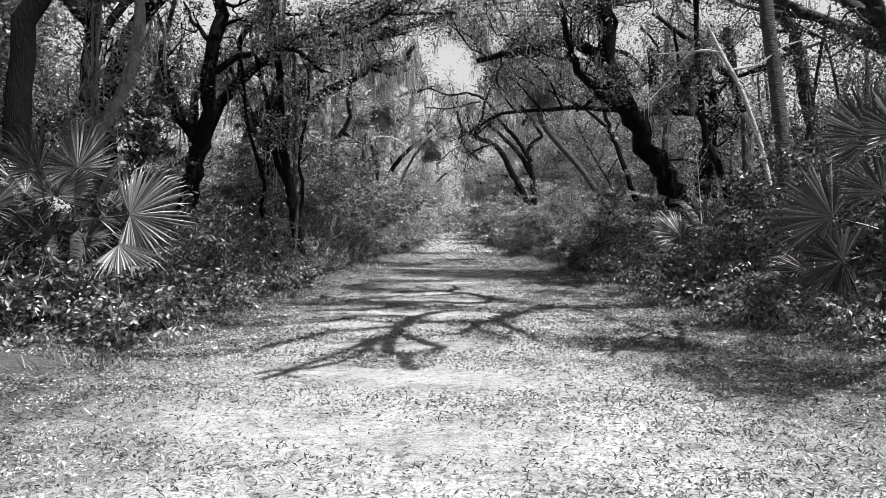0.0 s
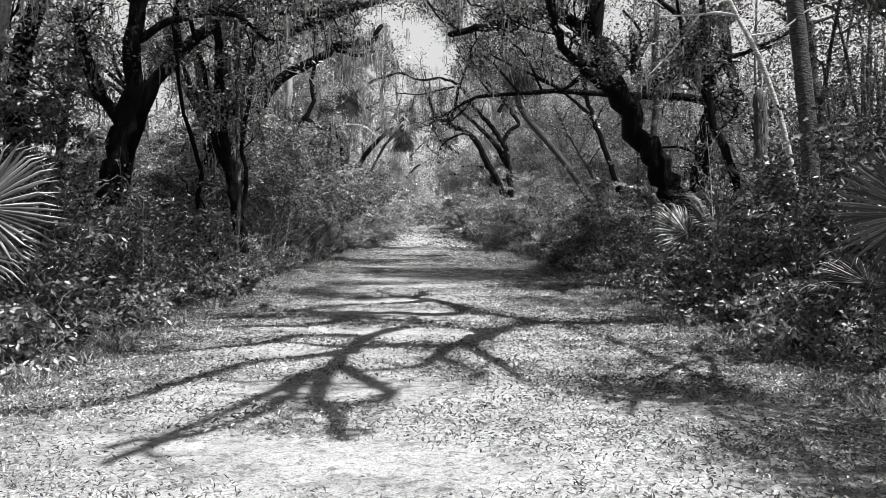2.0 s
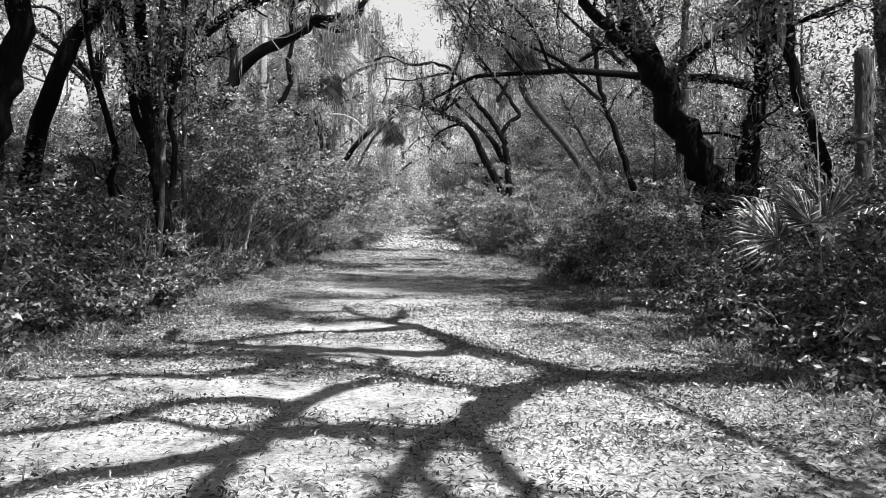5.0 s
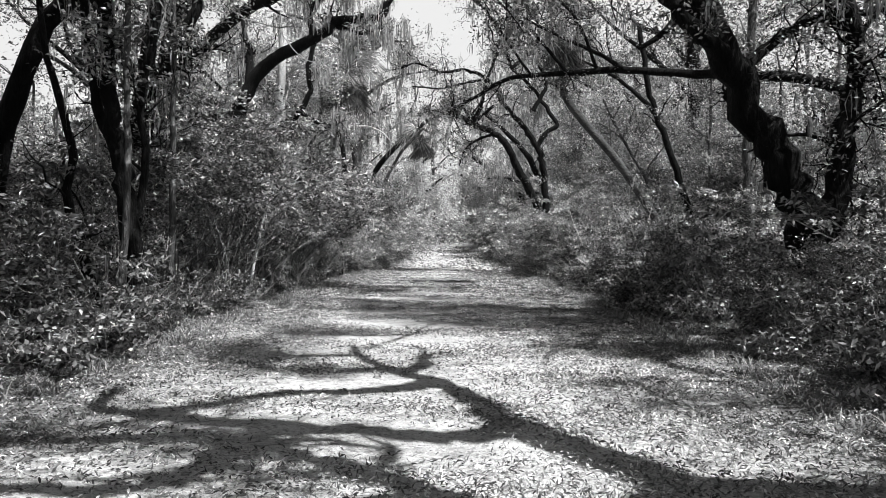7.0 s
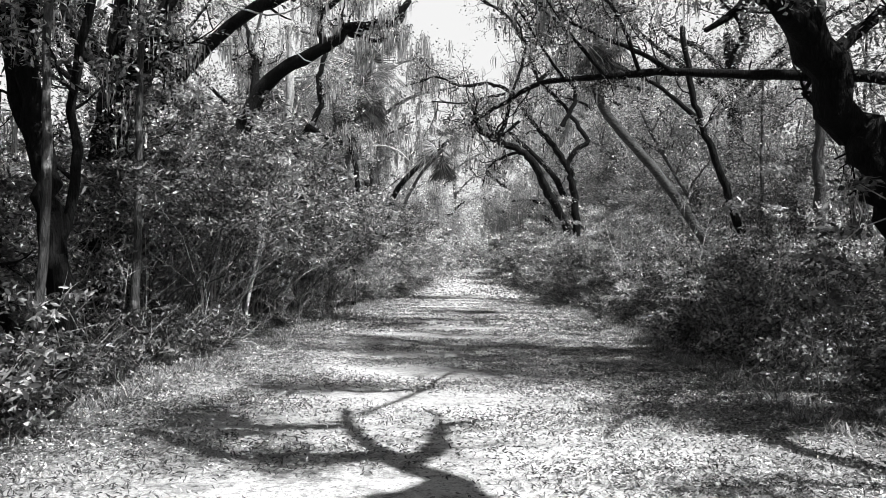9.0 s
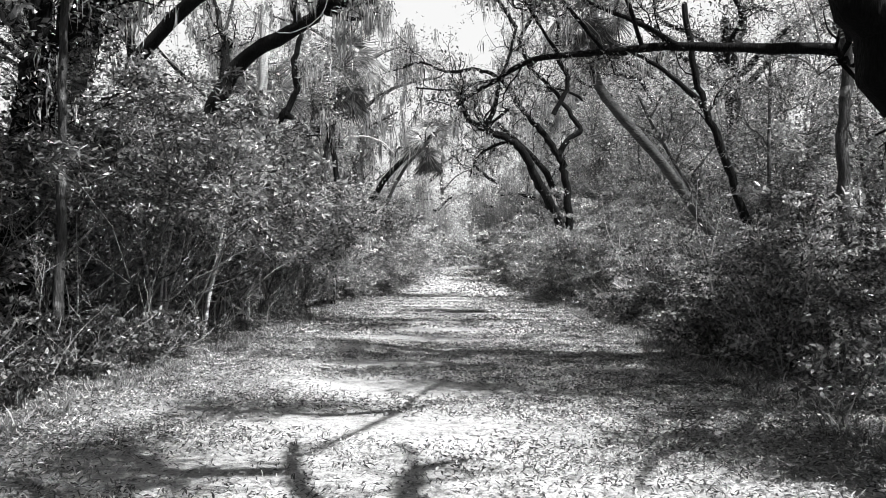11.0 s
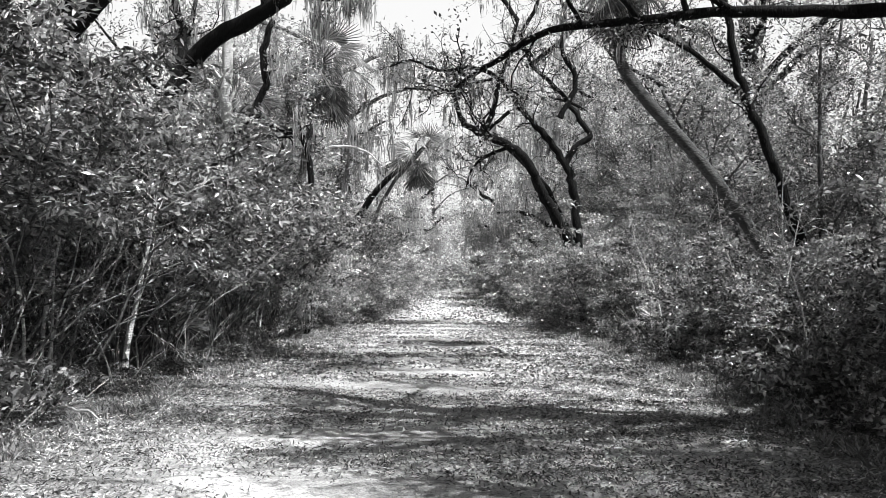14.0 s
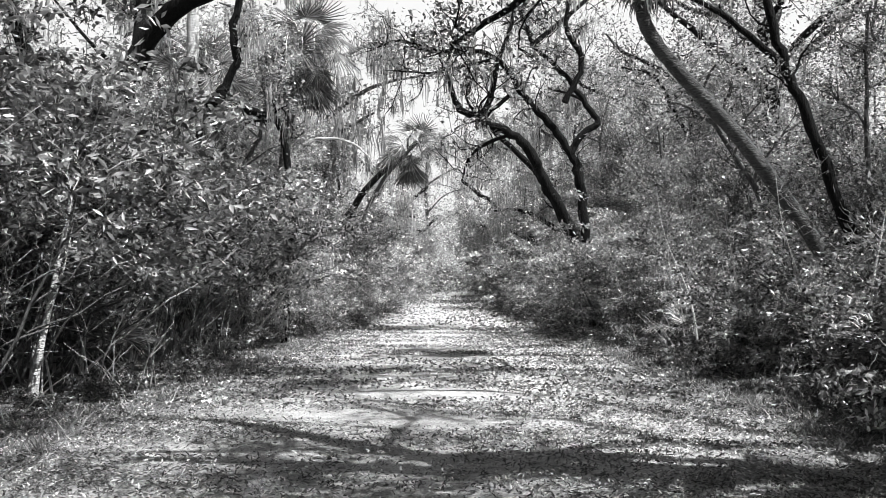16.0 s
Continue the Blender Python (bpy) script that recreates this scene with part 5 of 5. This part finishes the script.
def tree_at(x, y, scale=1.0, kind=-1):
    t, b, c = UNDER[tree_rng.integers(len(UNDER)) if kind < 0 else kind]
    root = thing("understory_tree", "slim woodland tree with a loose leafy crown", "tree", "understory trees")
    part("trunk", t, None, root)
    tagged(part("twigwork", b, None, root), kind="stuff")
    tagged(part("crown", c, None, root), kind="stuff")
    root.matrix_basis = pose(x, y, float(rise(y)), tree_rng.uniform(-4, 4), tree_rng.uniform(-4, 4), tree_rng.uniform(0, 360)) @ Matrix.Scale(scale * tree_rng.uniform(0.85, 1.15), 4)


for y in np.arange(13, 26, 3.4):
    tree_at(-9.5 + tree_rng.uniform(-1.0, 0.8), y + tree_rng.uniform(-1, 1), 0.9)
    if y < 20:
        tree_at(-12.5 + tree_rng.uniform(-1.2, 1.2), y + 2 + tree_rng.uniform(-1, 1), 1.05)
for y in np.arange(46, 80, 4.2):
    tree_at(-9.5 + tree_rng.uniform(-1.2, 1.2), y + tree_rng.uniform(-1, 1), 0.95)
for y in (17, 20.5, 23.8):
    tree_at(14.4 + tree_rng.uniform(-0.6, 0.6), y, 0.9)
for y in (46, 49.5, 53, 56.5, 60, 64, 68, 72, 76):
    tree_at(10.0 + tree_rng.uniform(-1.2, 1.2), y + tree_rng.uniform(-1, 1), 0.9)
for y in np.arange(17, 80, 4.2):
    tree_at(17.5 if 24 < y < 50 else 13.5 + tree_rng.uniform(-1.2, 1.2), y + 2 + tree_rng.uniform(-1, 1), 1.0)


# the ones nearest the start are unseen, added to shade the right verge
for x, y, z in ((10.6, 13.2, 0.6), (9.9, 17.2, 0.72), (9.4, 20.6, 0.66), (9.4, 8.0, 0.8), (10.4, 1.6, 1.0), (7.2, 8.5, 0.55), (10.6, 19.2, 0.95), (9.6, 22.8, 0.85), (11.6, 23.4, 1.05), (12.6, 11.0, 1.0), (13.4, 15.0, 1.1), (14.2, 18.4, 1.1), (13.0, 22.2, 1.0), (15.2, 26.0, 1.1), (16.4, 21.6, 1.1), (15.6, 30.5, 1.0)):
    tree_at(x, y, z, 1)
for x, y, z, k in ((8.7, 41.0, 1.2, 3), (10.2, 43.2, 0.9, 4), (9.6, 39.4, 0.9, 1), (11.6, 46.0, 0.95, 4), (13.2, 48.6, 1.15, 1), (11.2, 40.6, 1.0, 1)):
    tree_at(x, y, z, k)
DENSE = [understory(tree_rng, h, c, n, ln, wd, m) for h, c, n, ln, wd, m in (
    (9.0, 2.5, 8000, 0.13, 0.055, LEAF_SUNLIT), (12.0, 2.9, 9000, 0.16, 0.066, LEAF_FAR), (13.0, 3.0, 9000, 0.17, 0.07, LEAF_SUNLIT))]


def dense_tree_at(x, y, kind, scale):
    t, b, c = DENSE[kind]
    root = thing("understory_tree", "leafy woodland tree with a dense sunlit crown", "tree", "understory trees")
    part("trunk", t, None, root)
    tagged(part("twigwork", b, None, root), kind="stuff")
    tagged(part("crown", c, None, root), kind="stuff")
    root.matrix_basis = pose(x, y, float(rise(y)), tree_rng.uniform(-4, 4), tree_rng.uniform(-4, 4), tree_rng.uniform(0, 360)) @ Matrix.Scale(scale * tree_rng.uniform(0.9, 1.1), 4)


for y in np.arange(31, 51, 3.2):
    dense_tree_at(12.0 + tree_rng.uniform(-0.6, 0.6), y, 0, 0.9)
for y in np.arange(51, 84, 3.4):
    dense_tree_at(9.2 + tree_rng.uniform(-0.6, 0.6), y, int(y) % 3, 1.0)
for y in np.arange(53, 84, 3.6):
    dense_tree_at(13.4 + tree_rng.uniform(-0.8, 0.8), y + 1.5, 1 + int(y) % 2, 1.0)
for y in np.arange(47, 84, 4.2):
    dense_tree_at(-8.2 + tree_rng.uniform(-0.6, 0.6), y, int(y) % 2, 0.95)
    dense_tree_at(-11.5 + tree_rng.uniform(-0.8, 0.8), y + 2, 1 + int(y) % 2, 1.15)
for y in np.arange(27, 46, 3.4):
    dense_tree_at(-10.2 + tree_rng.uniform(-0.6, 0.6), y, 0, 0.72)
for y in np.arange(15, 24, 4.0):
    dense_tree_at(-11.0 + tree_rng.uniform(-0.8, 0.8), y, int(y) % 3, 0.95)


def far_woods():
    rng = np.random.default_rng(404)
    g, near, gt = Geo(), Geo(), Geo()
    spots = []
    for s in (-1, 1):
        for _ in range(105 if s < 0 else 160):
            spots.append((s * rng.uniform(14, 24), rng.uniform(12, 120), rng.uniform(6, 12)))
        # woods beside and behind the start, out of view, added to cut sky light
        for _ in range(90):
            spots.append((s * rng.uniform(15, 24) + 2 * (s > 0), rng.uniform(-26, 12), rng.uniform(6, 11)))
        for _ in range(90):
            spots.append((s * rng.uniform(4.5, 12), rng.uniform(84, 150), rng.uniform(4, 10)))
    for _ in range(70):
        spots.append((rng.uniform(-7, 7), rng.uniform(126, 160), rng.uniform(8, 15)))
    for _ in range(26):
        spots.append((rng.choice((-1, 1)) * rng.uniform(3.9, 6), rng.uniform(84, 124), rng.uniform(6, 13)))
    # unseen row behind the start, added against sky light too
    for _ in range(60):
        spots.append((rng.uniform(-14, 18), rng.uniform(-30, -20), rng.uniform(6, 12)))
    for x, y, h in spots:
        hubs = np.stack([x + rng.normal(size=26) * 1.7, y + rng.normal(size=26) * 1.7, rng.uniform(0.2, h, 26) + rise(y)], 1)
        close = y < 50 and abs(x) > 12
        leaves(near if close else g, rng, around(rng, hubs, 34 if close else 14, (0.55, 0.55, 0.35) if close else (0.5, 0.5, 0.3)), 0.2 if close else 0.34, 0.09 if close else 0.16, 1.0, simple=True)
        q = crooked(rng, (x, y, -0.3 + float(rise(y))), (0, 0, 1), h, 6, 0.1, 0.1)
        if abs(x) > 7:
            tube(gt, q, 0.14, 0.04, 5)
    root = thing("far_woods", "distant woodland of many small-leaved trees", "woodland", kind="stuff")
    tagged(part("trunks", gt, BARK_MID, root), kind="stuff")
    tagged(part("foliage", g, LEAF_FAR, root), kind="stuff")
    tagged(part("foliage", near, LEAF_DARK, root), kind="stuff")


far_woods()

# ---- the tall canopy on both sides and behind ----
def canopy_kind(seed):
    rng = np.random.default_rng(seed)
    limbs = [([(0, 0, -0.3), (0.2, 0.1, 3.0), (0.1, 0.3, 6.0), (0.3, 0.2, 8.5)], 0.3, 0.16)]
    for k in range(6):
        a = k * 1.05 + rng.uniform(-0.3, 0.3)
        z = rng.uniform(5.5, 8.0)
        r = rng.uniform(3.0, 4.6)
        limbs.append(([(0.2, 0.2, z), (0.4 * r * np.cos(a), 0.4 * r * np.sin(a), z + 1.5), (0.75 * r * np.cos(a + 0.2), 0.75 * r * np.sin(a + 0.2), z + 2.4), (r * np.cos(a), r * np.sin(a), z + rng.uniform(2.2, 4.0))], 0.13, 0.04))
    return oak("tall woodland oak with a high leafy crown", limbs, seed, 5200, 60, 6, 1.8, levels=2, spread=0.32, ln=0.13, wd=0.058, leaf_mat=LEAF_MID, group="canopy oaks", bark_mat=BARK_DARK)


can_rng = np.random.default_rng(909)
# trees beside and behind the start are unseen, added to block sky light
spots = [(-9.5, y) for y in (-14, -7, 0, 7, 19)] + [(-10.5, y) for y in (52, 60, 69, 78, 88, 98, 110)] + [(-14.5, y) for y in (10, 42)]
spots += [(17.5, y) for y in (-12, -5, 2, 9)] + [(13.0, y) for y in (55, 62, 70, 80, 92, 104)] + [(18.0, y) for y in (16, 23)]
spots += [(-4, -13), (3, -15), (9, -16)]
first = [canopy_kind(700 + k) for k in range(4)]
for k, (x, y) in enumerate(spots):
    m = pose(x + can_rng.uniform(-1, 1), y + can_rng.uniform(-1, 1), float(rise(y)), 0, 0, can_rng.uniform(0, 360)) @ Matrix.Scale(can_rng.uniform(0.9, 1.15) * (1.4 if x > 10 and 50 < y < 75 else 1.0), 4)
    if k < 4:
        first[k].matrix_basis = m
    else:
        copy_thing(first[k % 4], m @ Matrix.Scale(1 / first[k % 4].scale.x, 4))

# mostly unseen great oaks added in the left verge, roofing out sky and sun
for k, (x, y, tx, ty) in enumerate(((-8.5, -5.0, -3.5, -4.0), (-8.6, 2.5, -5.0, 1.5), (-9.2, 7.2, -5.6, 6.5), (-8.6, 11.6, 0.8, 10.6), (-9.2, 16.5, 0.9, 15.6), (-9.6, 21.5, 0.6, 20.4), (-9.9, 36.5, 0.0, 34.0), (-9.6, 13.0, -6.8, 10.0))):
    limbs = [([(x, y, -0.3), (x + 0.2, y, 3.0), (x + 0.8, y, 6.5), (x * 0.6 + tx * 0.4, y * 0.6 + ty * 0.4, 9.0), (tx, ty, 10.6)], 0.34, 0.12)]
    for a in range(5):
        th = a * 1.26 + k
        sx, sy = x * 0.45 + tx * 0.55, y * 0.45 + ty * 0.55
        limbs.append(([(sx, sy, 9.6), (sx + 1.3 * np.cos(th), sy + 1.3 * np.sin(th), 10.4), (tx + 3.0 * np.cos(th), ty + 3.0 * np.sin(th), 11.2)], 0.1, 0.03))
    oak("broad live oak added over the track to block light", limbs, 820 + k, 5000 if k < 3 else 3000 if ty > 26 else 12000 if ty == 10.6 else 6500, 0, 7, 1.8, levels=2, spread=0.42, ln=0.17, wd=0.075, group="canopy oaks", leaf_mat=LEAF_PALE)

# far oaks that meet over the track
for k, (x, y, reach, h) in enumerate(((-8, 70, 7.5, 10), (8, 66, 6.5, 10), (-7.5, 86, 7, 9), (8, 82, 8, 9), (7, 100, 7, 8), (-7, 106, 7, 8))):
    s = 1 if x < 0 else -1
    up = float(rise(y))
    h += up
    oak("distant live oak hung with grey moss over the track", [
        ([(x, y, up - 0.2), (x + s * 0.4, y, up + 2.5), (x + s * 1.2, y, up + 4.5), (x + s * 0.45 * reach, y - 1, h * 0.75), (x + s * 0.85 * reach, y - 1.5, h)], 0.4, 0.12),
        ([(x + s * 1.0, y, up + 4.0), (x + s * 2.6, y + 1, up + 5.2), (x + s * 0.6 * reach, y + 1.5, up + 5.8), (x + s * 0.8 * reach, y + 2, up + 5.8)], 0.2, 0.05),
        ([(x + s * 0.8, y, up + 3.8), (x - s * 1.0, y + 1, up + 7), (x - s * 1.5, y + 1, up + 11)], 0.25, 0.1),
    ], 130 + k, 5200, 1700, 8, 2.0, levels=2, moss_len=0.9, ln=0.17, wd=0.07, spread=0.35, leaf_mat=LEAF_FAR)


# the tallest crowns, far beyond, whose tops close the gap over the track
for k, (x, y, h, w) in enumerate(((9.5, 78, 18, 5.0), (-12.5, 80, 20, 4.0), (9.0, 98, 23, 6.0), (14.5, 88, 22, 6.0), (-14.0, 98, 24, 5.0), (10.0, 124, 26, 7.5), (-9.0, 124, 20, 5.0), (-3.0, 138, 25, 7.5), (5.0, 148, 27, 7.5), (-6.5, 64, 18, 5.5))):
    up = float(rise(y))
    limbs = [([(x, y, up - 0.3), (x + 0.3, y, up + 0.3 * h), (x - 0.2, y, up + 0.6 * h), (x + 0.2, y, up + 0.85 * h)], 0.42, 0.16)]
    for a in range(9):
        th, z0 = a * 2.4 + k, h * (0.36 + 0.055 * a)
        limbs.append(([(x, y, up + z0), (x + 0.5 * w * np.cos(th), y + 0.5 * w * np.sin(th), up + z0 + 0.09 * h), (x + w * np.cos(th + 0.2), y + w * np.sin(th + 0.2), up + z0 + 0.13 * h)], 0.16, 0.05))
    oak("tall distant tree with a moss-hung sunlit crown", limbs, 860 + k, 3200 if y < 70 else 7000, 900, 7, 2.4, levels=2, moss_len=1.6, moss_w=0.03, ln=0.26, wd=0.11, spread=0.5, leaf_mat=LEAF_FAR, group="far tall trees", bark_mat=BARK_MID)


# ---- grass and seedlings at the track's edges ----
def verge():
    rng = np.random.default_rng(61)
    for s in (-1, 1):
        g = Geo()
        for _ in range(620 if s < 0 else 480):
            y = rng.uniform(8, 45)
            x = s * (3.45 + abs(rng.normal()) * 0.5)
            n = rng.integers(8, 20)
            th = rng.uniform(0, 6.28, n)
            lean = rng.uniform(0.2, 1.8, n)
            L = rng.uniform(0.05, 0.16, n) * (1.6 if rng.uniform() < 0.12 else 0.8)
            b = np.stack([x + rng.normal(size=n) * 0.06, y + rng.normal(size=n) * 0.06, np.full(n, 0.03)], 1)
            d = np.stack([np.cos(th) * lean, np.sin(th) * lean, np.ones(n)], 1) * L[:, None]
            w = np.stack([-np.sin(th), np.cos(th), np.zeros(n)], 1) * 0.006
            v = np.stack([b - w, b + w, b + d * 0.6 + w, b + d * 0.6 - w, b + d * np.array([1.3, 1.3, 0.9])], 1)
            i = np.arange(n)[:, None] * 5
            g.add(v.reshape(-1, 3), np.vstack([i + np.array([0, 1, 2]), i + np.array([0, 2, 3]), i + np.array([3, 2, 4])]))
        ob = new("grass_tufts", g.mesh("grass_tufts", GRASS))
        tagged(ob, "thin dry grass tufts along the track's edge", "grass", kind="stuff")


verge()
